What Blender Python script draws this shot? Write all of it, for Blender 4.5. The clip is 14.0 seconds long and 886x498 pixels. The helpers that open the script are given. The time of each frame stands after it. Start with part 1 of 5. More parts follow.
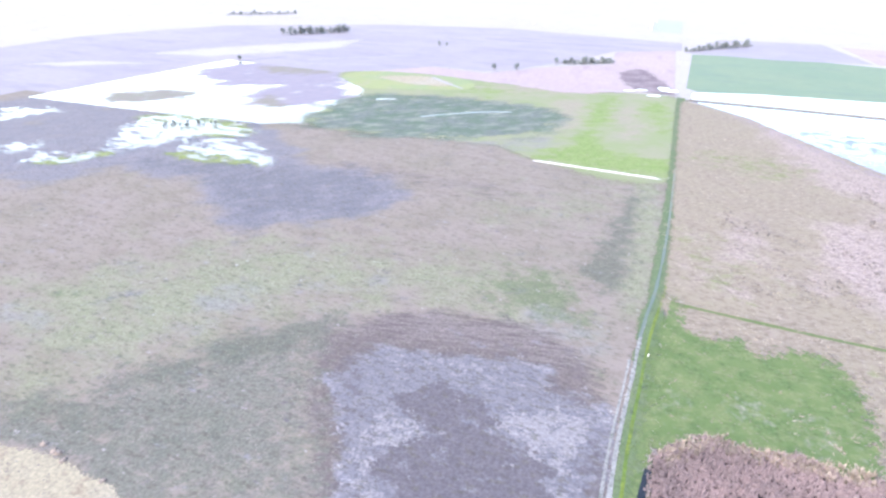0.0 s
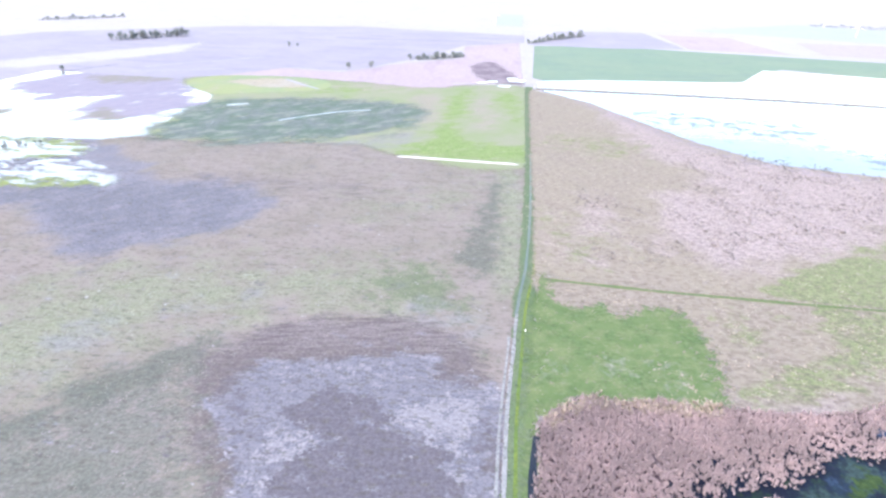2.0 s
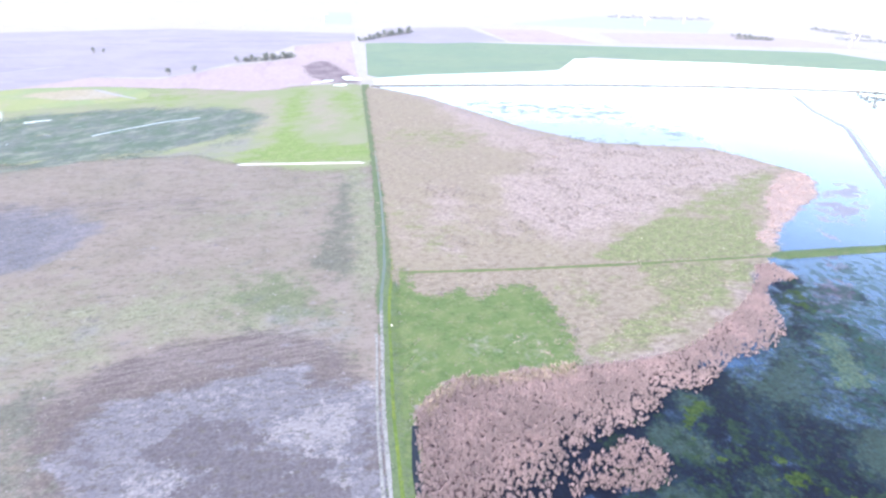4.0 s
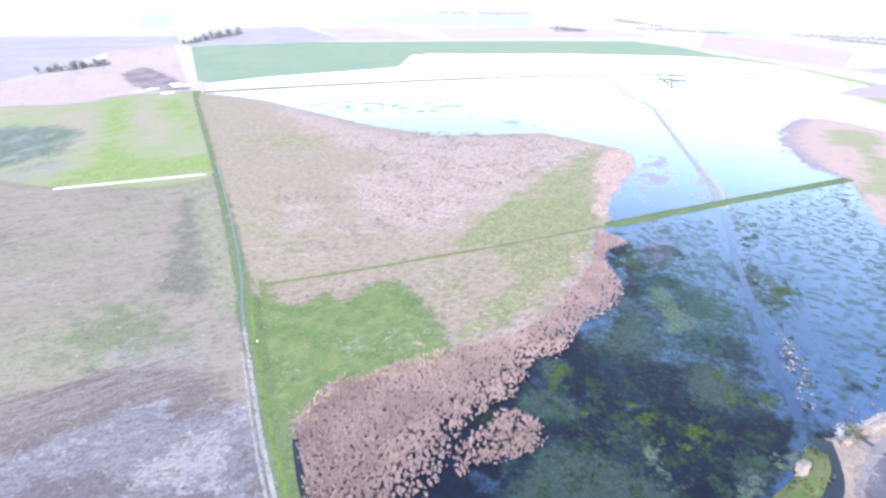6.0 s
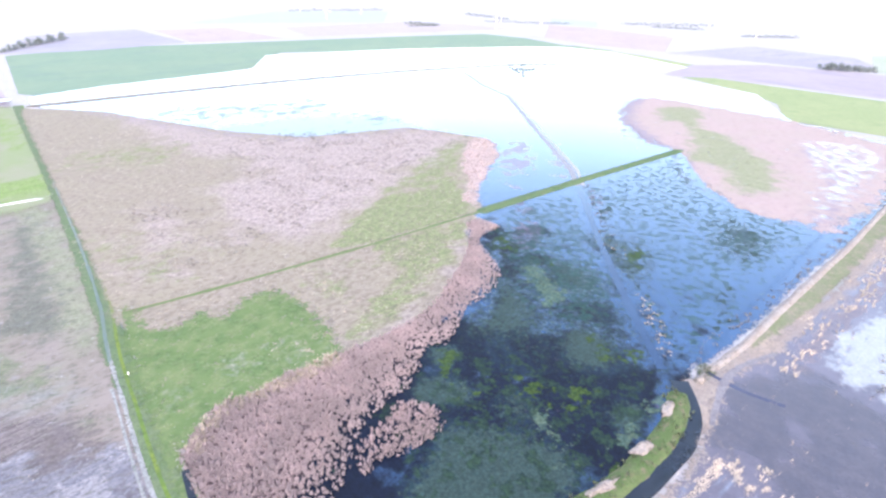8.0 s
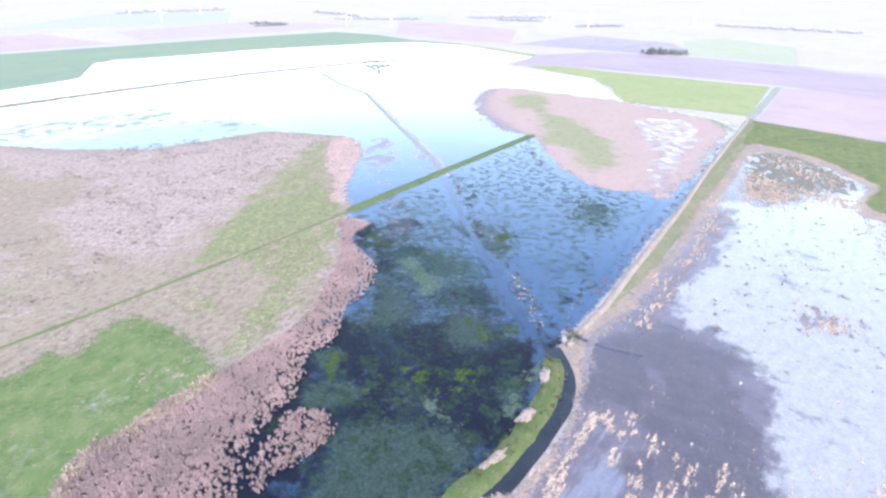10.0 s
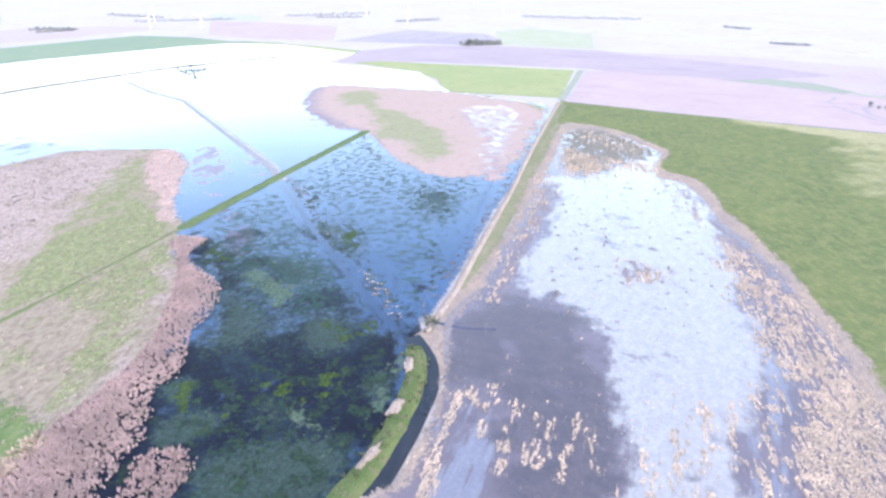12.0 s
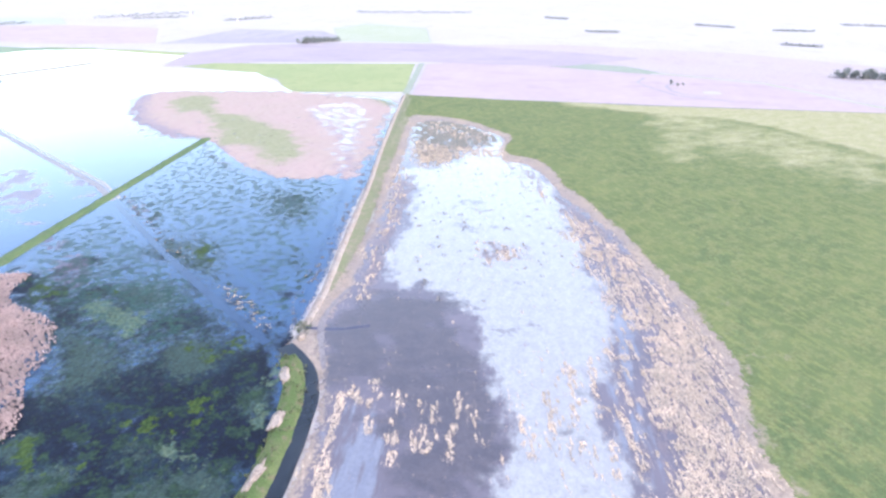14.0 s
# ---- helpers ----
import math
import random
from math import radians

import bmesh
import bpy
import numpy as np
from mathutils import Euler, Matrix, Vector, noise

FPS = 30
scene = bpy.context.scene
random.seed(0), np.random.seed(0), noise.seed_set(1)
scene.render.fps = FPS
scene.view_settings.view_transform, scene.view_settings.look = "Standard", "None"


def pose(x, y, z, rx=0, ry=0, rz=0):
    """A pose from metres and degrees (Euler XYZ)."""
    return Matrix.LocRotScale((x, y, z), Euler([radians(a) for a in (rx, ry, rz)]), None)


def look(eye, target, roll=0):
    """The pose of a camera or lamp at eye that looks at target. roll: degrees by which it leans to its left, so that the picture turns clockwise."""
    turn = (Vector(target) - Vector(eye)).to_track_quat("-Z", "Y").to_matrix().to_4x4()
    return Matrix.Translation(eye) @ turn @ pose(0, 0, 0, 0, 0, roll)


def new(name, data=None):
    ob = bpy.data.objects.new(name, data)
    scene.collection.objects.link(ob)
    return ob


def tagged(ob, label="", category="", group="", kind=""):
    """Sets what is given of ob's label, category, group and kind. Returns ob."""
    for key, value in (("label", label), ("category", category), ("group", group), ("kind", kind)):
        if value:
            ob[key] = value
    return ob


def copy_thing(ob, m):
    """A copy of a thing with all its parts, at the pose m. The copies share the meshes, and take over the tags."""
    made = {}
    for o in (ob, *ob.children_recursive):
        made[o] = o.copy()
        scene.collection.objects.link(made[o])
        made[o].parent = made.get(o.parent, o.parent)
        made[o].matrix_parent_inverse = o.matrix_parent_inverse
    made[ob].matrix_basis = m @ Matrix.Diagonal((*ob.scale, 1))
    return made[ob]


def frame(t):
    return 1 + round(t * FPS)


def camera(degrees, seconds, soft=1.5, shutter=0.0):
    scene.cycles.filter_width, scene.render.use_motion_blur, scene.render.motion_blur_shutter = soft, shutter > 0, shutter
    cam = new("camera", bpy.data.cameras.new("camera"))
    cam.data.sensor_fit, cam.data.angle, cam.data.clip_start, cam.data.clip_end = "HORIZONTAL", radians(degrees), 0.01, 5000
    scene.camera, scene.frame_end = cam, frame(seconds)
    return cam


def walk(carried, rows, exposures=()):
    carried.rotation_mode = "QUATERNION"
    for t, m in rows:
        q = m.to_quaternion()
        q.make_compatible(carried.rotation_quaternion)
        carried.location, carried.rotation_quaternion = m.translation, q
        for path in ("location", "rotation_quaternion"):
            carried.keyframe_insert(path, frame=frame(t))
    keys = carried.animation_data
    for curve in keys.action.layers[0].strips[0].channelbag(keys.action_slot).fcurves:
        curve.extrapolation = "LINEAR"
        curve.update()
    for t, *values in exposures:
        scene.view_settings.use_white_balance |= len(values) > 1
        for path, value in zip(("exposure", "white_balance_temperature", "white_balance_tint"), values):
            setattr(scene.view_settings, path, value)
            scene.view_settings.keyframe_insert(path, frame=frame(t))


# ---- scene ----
cam = camera(75.89, 14.0, soft=2.5)
PATH = [
    (0, (-13.16, -153.72, 86.00), (-44.19, -70.05, 40.86), 1.64),
    (0.5, (-13.05, -153.82, 86.00), (-39.45, -68.57, 40.89), 1.62),
    (1, (-12.96, -154.01, 86.01), (-34.06, -67.25, 40.99), 1.54),
    (1.5, (-12.88, -154.22, 86.04), (-28.57, -66.29, 41.07), 1.47),
    (2, (-12.79, -154.35, 86.06), (-22.74, -65.57, 41.13), 1.41),
    (2.5, (-12.66, -154.44, 86.11), (-16.82, -65.20, 41.18), 1.39),
    (3, (-12.72, -154.61, 86.17), (-10.81, -65.27, 41.28), 1.36),
    (5.5, (-12.61, -155.79, 86.88), (20.50, -72.61, 42.34), 1.59),
    (6, (-12.68, -156.05, 86.96), (25.31, -74.97, 42.44), 1.51),
    (6.5, (-12.79, -156.59, 87.09), (29.96, -77.90, 42.57), 1.38),
    (7, (-12.84, -156.67, 87.21), (34.40, -80.63, 42.64), 1.30),
    (7.5, (-13.15, -156.95, 87.32), (38.36, -83.74, 42.75), 1.23),
    (8, (-13.29, -157.10, 87.38), (42.58, -87.19, 42.77), 1.16),
    (10.5, (-13.54, -159.08, 87.47), (60.82, -109.38, 42.74), 0.77),
    (11, (-13.56, -159.33, 87.48), (64.17, -115.13, 42.70), 0.73),
    (11.5, (-13.53, -159.59, 87.50), (67.25, -121.40, 42.62), 0.57),
    (12, (-13.45, -159.79, 87.50), (69.94, -127.81, 42.54), 0.48),
    (12.5, (-13.65, -159.87, 87.54), (72.02, -134.74, 42.49), 0.50),
    (13, (-13.94, -159.80, 87.62), (72.98, -139.75, 42.43), 0.59),
    (13.5, (-14.19, -159.82, 87.68), (73.81, -145.44, 42.39), 0.54),
    (14, (-14.48, -159.91, 87.70), (74.19, -151.07, 42.31), 0.44),
]
walk(cam, [(t, look(eye, target, roll)) for t, eye, target, roll in PATH],
     exposures=[(0.0, 2.83, 6700, 15), (5.5, 2.86, 6700, 15), (8.0, 2.88, 6700, 15), (10.5, 2.76, 6700, 15), (12.0, 2.77, 6700, 15), (14.0, 2.82, 6700, 15)])

# ---- light: hazy spring day ----
world = bpy.data.worlds.new("sky")
scene.world = world
world.use_nodes = True
sky = world.node_tree.nodes.new("ShaderNodeTexSky")
sky.sky_type = "NISHITA"
sky.sun_disc = False
sky.sun_elevation = radians(45)
sky.sun_rotation = radians(215)
sky.air_density = 1.5
sky.dust_density = 2.0
background = world.node_tree.nodes["Background"]
world.node_tree.links.new(sky.outputs[0], background.inputs[0])
background.inputs[1].default_value = 0.15
sun = new("sun", bpy.data.lights.new("sun", "SUN"))
sun.data.energy, sun.data.angle, sun.data.color = 0.6, radians(10), (1.0, 0.95, 0.88)
sun.matrix_world = look((60 * math.sin(radians(215)), 60 * math.cos(radians(215)), 60), (0, 0, 0))


# ---- materials ----
def tree_of(name):
    m = bpy.data.materials.new(name)
    m.use_nodes = True
    t = m.node_tree
    return m, t, t.nodes["Principled BSDF"], t.nodes["Material Output"]


def noise_at(t, vec, size, detail=4.0, rough=0.6):
    n = t.nodes.new("ShaderNodeTexNoise")
    n.inputs["Scale"].default_value = 1.0 / size
    n.inputs["Detail"].default_value = detail
    n.inputs["Roughness"].default_value = rough
    t.links.new(vec, n.inputs["Vector"])
    return n.outputs["Fac"]


def span(t, value, lo, hi, to_lo=0.0, to_hi=1.0):
    n = t.nodes.new("ShaderNodeMapRange")
    n.interpolation_type = "SMOOTHSTEP"
    for k, v in zip(("From Min", "From Max", "To Min", "To Max"), (lo, hi, to_lo, to_hi)):
        n.inputs[k].default_value = v
    t.links.new(value, n.inputs["Value"])
    return n.outputs["Result"]


def math_of(t, op, a, b):
    n = t.nodes.new("ShaderNodeMath")
    n.operation = op
    for k, v in enumerate((a, b)):
        if isinstance(v, (int, float)):
            n.inputs[k].default_value = v
        else:
            t.links.new(v, n.inputs[k])
    return n.outputs[0]


def blend(t, fac, a, b, how="MIX"):
    n = t.nodes.new("ShaderNodeMix")
    n.data_type, n.blend_type = "RGBA", how
    for k, v in ((0, fac), (6, a), (7, b)):
        if isinstance(v, (int, float)):
            n.inputs[k].default_value = v
        elif isinstance(v, tuple):
            n.inputs[k].default_value = (*v, 1)
        else:
            t.links.new(v, n.inputs[k])
    return n.outputs[2]


def spot_of(t, stretch=(1, 1), turn=0.0):
    g = t.nodes.new("ShaderNodeNewGeometry")
    m = t.nodes.new("ShaderNodeMapping")
    m.vector_type = "TEXTURE"
    m.inputs["Scale"].default_value = (stretch[0], stretch[1], 1)
    m.inputs["Rotation"].default_value = (0, 0, radians(turn))
    t.links.new(g.outputs["Position"], m.inputs["Vector"])
    return m.outputs["Vector"]


def ragged(m, t, shader, out, vec, rag, size, fade=0.2):
    """Soft, broken border by the vertex weight 'cover'."""
    a = t.nodes.new("ShaderNodeAttribute")
    a.attribute_name = "cover"
    n = noise_at(t, vec, size, 5, 0.7)
    v = math_of(t, "ADD", a.outputs["Fac"], math_of(t, "MULTIPLY", math_of(t, "SUBTRACT", n, 0.5), rag))
    speck = noise_at(t, vec, 0.55, 2, 0.8)
    v = math_of(t, "ADD", v, math_of(t, "MULTIPLY", math_of(t, "SUBTRACT", speck, 0.5), 2.2 * fade))
    f = span(t, v, 0.48, 0.52)
    clear = t.nodes.new("ShaderNodeBsdfTransparent")
    mix = t.nodes.new("ShaderNodeMixShader")
    t.links.new(f, mix.inputs[0])
    t.links.new(clear.outputs[0], mix.inputs[1])
    t.links.new(shader.outputs[0], mix.inputs[2])
    t.links.new(mix.outputs[0], out.inputs["Surface"])


def land(name, base, alt, fleck, big=40, small=4, grain=0.8, fleck_at=(0.52, 0.66), stretch=(1, 1), turn=0.0,
         bump=0.25, rag=0.0, rag_size=6, sheen=0.0, shine=0.10, fade=0.2, grit=0.8):
    m, t, p, out = tree_of(name)
    vec = spot_of(t, stretch, turn)
    plain = spot_of(t)
    large = noise_at(t, plain, big, 3)
    mid = noise_at(t, vec, small, 5, 0.65)
    fine = noise_at(t, vec, grain, 4, 0.7)
    c = blend(t, span(t, large, 0.38, 0.62), base, alt)
    c = blend(t, span(t, mid, *fleck_at), c, fleck)
    c = blend(t, 1.0, c, blend(t, span(t, fine, 0.3, 0.7), (1 - 0.28 * grit, 1 - 0.28 * grit, 1 - 0.26 * grit), (1 + 0.25 * grit, 1 + 0.25 * grit, 1 + 0.22 * grit)), "MULTIPLY")
    t.links.new(c, p.inputs["Base Color"])
    p.inputs["Roughness"].default_value = 0.85
    p.inputs["Specular IOR Level"].default_value = shine
    p.inputs["Sheen Weight"].default_value = sheen
    p.inputs["Sheen Roughness"].default_value = 0.4
    b = t.nodes.new("ShaderNodeBump")
    b.inputs["Strength"].default_value = 0.5
    b.inputs["Distance"].default_value = bump
    t.links.new(math_of(t, "ADD", mid, fine), b.inputs["Height"])
    t.links.new(b.outputs[0], p.inputs["Normal"])
    if rag:
        ragged(m, t, p, out, vec, rag, rag_size, fade)
    return m


def wet(name, base, alt, big=30, rough=0.06, wave=0.02, rag=0.0, rag_size=8, ripple=1.2, fade=0.2, stretch=(1, 1)):
    m, t, p, out = tree_of(name)
    vec = spot_of(t, stretch)
    c = blend(t, span(t, noise_at(t, vec, big, 4), 0.35, 0.65), base, alt)
    t.links.new(c, p.inputs["Base Color"])
    p.inputs["Roughness"].default_value = rough
    p.inputs["IOR"].default_value = 1.33
    p.inputs["Specular IOR Level"].default_value = 0.5
    b = t.nodes.new("ShaderNodeBump")
    b.inputs["Strength"].default_value = 0.6
    b.inputs["Distance"].default_value = wave
    t.links.new(noise_at(t, vec, ripple, 3), b.inputs["Height"])
    t.links.new(b.outputs[0], p.inputs["Normal"])
    if rag:
        ragged(m, t, p, out, vec, rag, rag_size, fade)
    return m


def patchwork(name, base, alt, big, layers, rough=0.09, shine=0.5, rag=0.0, rag_size=6, fade=0.4, wave=0.02, grit=0.5, ground=0.0):
    """Ground or water on which kinds of growth take over where their own weight is high.
    A layer: (weight, colour, colour, patch size, raggedness, edge, strength, roughness, stretch, turn)."""
    m, t, p, out = tree_of(name)
    plain = spot_of(t)
    fine = noise_at(t, plain, 0.8, 4, 0.75)
    shade = blend(t, span(t, fine, 0.3, 0.7), (1 - 0.4 * grit,) * 3, (1 + 0.4 * grit,) * 3)
    col = blend(t, span(t, noise_at(t, plain, big, 5, 0.6), 0.35, 0.65), base, alt)
    plants = ground
    for k, (weight, a, b, size, rags, edge, strength, dull, stretch, turn) in enumerate(layers):
        vec = spot_of(t, stretch, turn)
        w = t.nodes.new("ShaderNodeAttribute")
        w.attribute_name = weight
        v = math_of(t, "ADD", w.outputs["Fac"], math_of(t, "MULTIPLY", math_of(t, "SUBTRACT", noise_at(t, vec, size, 8, 0.68), 0.5), rags))
        f = span(t, v, 0.5 - edge, 0.5 + edge, 0.0, strength)
        tone = blend(t, span(t, noise_at(t, vec, size * 0.37, 5, 0.7), 0.38, 0.62), a, b)
        col = blend(t, f, col, blend(t, 1.0, tone, shade, "MULTIPLY"))
        plants = math_of(t, "ADD", plants, math_of(t, "MULTIPLY", f, math_of(t, "SUBTRACT", dull, plants)))
    t.links.new(col, p.inputs["Base Color"])
    t.links.new(span(t, plants, 0.0, 1.0, rough, 0.85), p.inputs["Roughness"])
    t.links.new(span(t, plants, 0.0, 1.0, shine, 0.12), p.inputs["Specular IOR Level"])
    p.inputs["IOR"].default_value = 1.33
    bump = t.nodes.new("ShaderNodeBump")
    bump.inputs["Strength"].default_value = 0.5
    bump.inputs["Distance"].default_value = wave
    t.links.new(fine, bump.inputs["Height"])
    t.links.new(bump.outputs[0], p.inputs["Normal"])
    if rag:
        ragged(m, t, p, out, plain, rag, rag_size, fade)
    return m


def leafy(name, dark, light, rough=0.75, sheen=0.1):
    """Foliage and dry stems: tone changes from piece to piece."""
    m, t, p, out = tree_of(name)
    g = t.nodes.new("ShaderNodeNewGeometry")
    c = blend(t, g.outputs["Random Per Island"], dark, light)
    large = noise_at(t, g.outputs["Position"], 9, 3)
    c = blend(t, 1.0, c, blend(t, span(t, large, 0.3, 0.7), (0.8, 0.8, 0.8), (1.15, 1.12, 1.1)), "MULTIPLY")
    t.links.new(c, p.inputs["Base Color"])
    p.inputs["Roughness"].default_value = rough
    p.inputs["Sheen Weight"].default_value = sheen
    return m


def solid(name, colour, rough=0.6, var=0.12, size=0.6, metal=0.0):
    m, t, p, out = tree_of(name)
    vec = spot_of(t)
    c = blend(t, span(t, noise_at(t, vec, size, 5), 0.3, 0.7), tuple(v * (1 - var) for v in colour), tuple(min(1, v * (1 + var)) for v in colour))
    t.links.new(c, p.inputs["Base Color"])
    p.inputs["Roughness"].default_value = rough
    p.inputs["Metallic"].default_value = metal
    return m


M = {}
# Pale because distance haze is put into the base colour.
M["far"] = land("hazed_farmland", (0.182, 0.171, 0.181), (0.188, 0.182, 0.187), (0.170, 0.158, 0.174), 160, 30, 4, bump=0.1, grit=0.2)
M["pasture"] = patchwork("winter_pasture", (0.122, 0.105, 0.0999), (0.107, 0.0954, 0.0845), 26, [
    ("all", (0.0824, 0.0687, 0.0633), (0.0954, 0.0845, 0.0744), 4.6, 2.8, 0.18, 0.55, 1.0, (2.2, 1), 0),
    ("green", (0.0960, 0.1060, 0.0730), (0.1150, 0.1190, 0.0890), 10, 2.4, 0.40, 0.85, 1.0, (1.5, 1), 0),
    ("lush", (0.0581, 0.0744, 0.0441), (0.0725, 0.0845, 0.0548), 8, 2.4, 0.25, 0.85, 1.0, (1, 1), 0),
    ("wash", (0.105, 0.105, 0.114), (0.117, 0.117, 0.127), 9, 2.6, 0.28, 0.6, 1.0, (1.5, 1), 0),
    ("marsh", (0.0824, 0.0824, 0.102), (0.0976, 0.0931, 0.112), 16, 2.2, 0.24, 0.9, 0.9, (1.6, 1), 45),
    ("hollow", (0.0600, 0.0620, 0.0770), (0.0760, 0.0750, 0.0900), 11, 3.0, 0.30, 0.8, 0.9, (1.6, 1), 40),
    ("tussock", (0.0760, 0.0660, 0.0720), (0.0900, 0.0780, 0.0800), 8, 2.2, 0.24, 0.85, 1.0, (1, 1), 0),
    ("tussock", (0.0420, 0.0355, 0.0390), (0.0560, 0.0470, 0.0500), 1.9, 2.0, 0.14, 0.46, 1.0, (2.6, 1), 0),
    ("furrow", (0.0480, 0.0400, 0.0440), (0.0600, 0.0500, 0.0540), 1.5, 2.6, 0.10, 0.6, 1.0, (9, 1), 12),
    ("furrow", (0.1150, 0.1000, 0.1020), (0.1040, 0.0900, 0.0940), 1.3, 2.4, 0.10, 0.5, 1.0, (9, 1), 13),
    ("dusk", (0.0665, 0.0640, 0.0660), (0.0790, 0.0755, 0.0740), 6, 2.2, 0.26, 0.85, 1.0, (1.3, 1), 20),
    ("dusk", (0.117, 0.104, 0.100), (0.100, 0.092, 0.084), 1.3, 2.0, 0.10, 0.55, 1.0, (1, 1), 0),
    ("dusk", (0.0560, 0.0640, 0.0550), (0.0680, 0.0740, 0.0640), 3.6, 3.0, 0.20, 0.55, 1.0, (1.2, 1), 20),
    ("damp", (0.0501, 0.0565, 0.0501), (0.0616, 0.0669, 0.0565), 7, 2.2, 0.28, 0.75, 1.0, (1, 1), 45),
    ("pan", (0.0930, 0.0935, 0.1160), (0.1260, 0.1240, 0.1430), 6, 2.8, 0.24, 0.92, 0.9, (1.6, 1), 0),
    ("mud", (0.0570, 0.0530, 0.0630), (0.0720, 0.0650, 0.0760), 6, 3.2, 0.16, 0.9, 0.9, (1.2, 1), 0),
    ("salt", (0.160, 0.156, 0.176), (0.190, 0.182, 0.198), 3.2, 2.8, 0.18, 0.9, 0.9, (1, 1), 0),
    ("pan", (0.0427, 0.04, 0.0501), (0.0565, 0.0532, 0.0633), 2.2, 1.6, 0.12, 0.42, 0.9, (2, 1), 0),
    ("all", (0.0471, 0.0427, 0.04), (0.0581, 0.0565, 0.0471), 1.2, 1.35, 0.08, 0.6, 1.0, (2.2, 1), 0)], rough=0.3, shine=0.3, rag=0.5, rag_size=4, wave=0.3, grit=0.55, ground=1.0)
M["bright_green"] = patchwork("spring_grass", (0.106, 0.124, 0.072), (0.122, 0.124, 0.090), 22, [
    ("grey", (0.104, 0.105, 0.108), (0.116, 0.112, 0.108), 12, 2.4, 0.28, 0.85, 1.0, (2, 1), 30),
    ("bright", (0.080, 0.116, 0.040), (0.098, 0.127, 0.054), 11, 2.4, 0.24, 0.95, 1.0, (1.5, 1), 20),
    ("straw", (0.140, 0.120, 0.110), (0.132, 0.121, 0.100), 9, 2.6, 0.28, 0.8, 1.0, (1.4, 1), 20)], rough=0.85, shine=0.1, rag=0.9, rag_size=16, fade=0.5, wave=0.25, grit=0.6, ground=1.0)
M["lush"] = patchwork("lush_grass", (0.0500, 0.0770, 0.0310), (0.0620, 0.0865, 0.0380), 9, [("lush", (0.0400, 0.0655, 0.0275), (0.0480, 0.0730, 0.0310), 7, 3.0, 0.24, 0.8, 1.0, (1, 1), 0), ("lush", (0.0860, 0.1030, 0.0500), (0.0980, 0.1060, 0.0600), 3.4, 2.4, 0.16, 0.45, 1.0, (1.4, 1), 10), ("wear", (0.102, 0.112, 0.0845), (0.114, 0.114, 0.0999), 3, 2.8, 0.25, 0.7, 1.0, (1, 1), 0)], rough=0.85, shine=0.1, rag=2.6, rag_size=3, fade=1.0, wave=0.3, grit=0.6, ground=1.0)
M["dark_green"] = land("wet_dark_grass", (0.044, 0.064, 0.050), (0.062, 0.072, 0.070), (0.096, 0.108, 0.094), 16, 7, 1.2, (0.48, 0.66), (2.4, 1), 40, rag=2.6, rag_size=14, fade=0.6)
M["oval"] = land("young_crop", (0.107, 0.135, 0.0764), (0.125, 0.141, 0.0725), (0.139, 0.135, 0.0954), 40, 14, 2, rag=0.6, rag_size=12, grit=0.25)
M["cream"] = land("pale_stubble", (0.161, 0.144, 0.113), (0.169, 0.155, 0.135), (0.135, 0.114, 0.0909), 30, 4, 0.8, rag=0.7, rag_size=9, fade=0.5)
M["meadow"] = patchwork("dry_meadow", (0.131, 0.114, 0.0909), (0.127, 0.108, 0.0909), 22, [
    ("pink", (0.174, 0.141, 0.144), (0.164, 0.134, 0.134), 18, 2.2, 0.30, 0.9, 1.0, (1, 1), 0),
    ("all", (0.149, 0.133, 0.112), (0.138, 0.119, 0.105), 1.3, 1.7, 0.16, 0.4, 1.0, (1.8, 1), 0),
    ("green", (0.0840, 0.1010, 0.0500), (0.0990, 0.1100, 0.0610), 6, 2.2, 0.22, 0.92, 1.0, (1.6, 1), 0),
    ("all", (0.0651, 0.0548, 0.0471), (0.0866, 0.0706, 0.0616), 1.4, 1.7, 0.12, 0.6, 1.0, (1.8, 1), 0),
    ("rim", (0.122, 0.105, 0.13), (0.138, 0.114, 0.133), 4, 2.6, 0.25, 0.7, 0.8, (1, 1), 0)], rough=0.85, shine=0.1, rag=0.9, rag_size=8, fade=0.6, wave=0.3, grit=0.8, ground=1.0)
M["island"] = patchwork("dry_reed_island", (0.178, 0.138, 0.137), (0.170, 0.138, 0.130), 22, [
    ("all", (0.127, 0.0954, 0.0976), (0.141, 0.109, 0.107), 2.6, 2.0, 0.14, 0.42, 1.0, (1, 1.5), 0),
    ("mauve", (0.0909, 0.0804, 0.112), (0.114, 0.0954, 0.119), 5, 2.6, 0.22, 0.8, 0.7, (1, 1), 0),
    ("green", (0.0960, 0.1100, 0.0640), (0.1150, 0.1200, 0.0800), 8, 2.2, 0.30, 0.85, 1.0, (1, 1.4), 0),
    # pool: the water's glints are laid in as a pale colour.
    ("pool", (0.102, 0.112, 0.141), (0.122, 0.13, 0.155), 3.4, 3.2, 0.08, 0.9, 0.1, (1, 2.2), 0)], rough=0.1, shine=0.5, rag=2.6, rag_size=7, fade=0.7, wave=0.25, grit=0.5, ground=1.0)
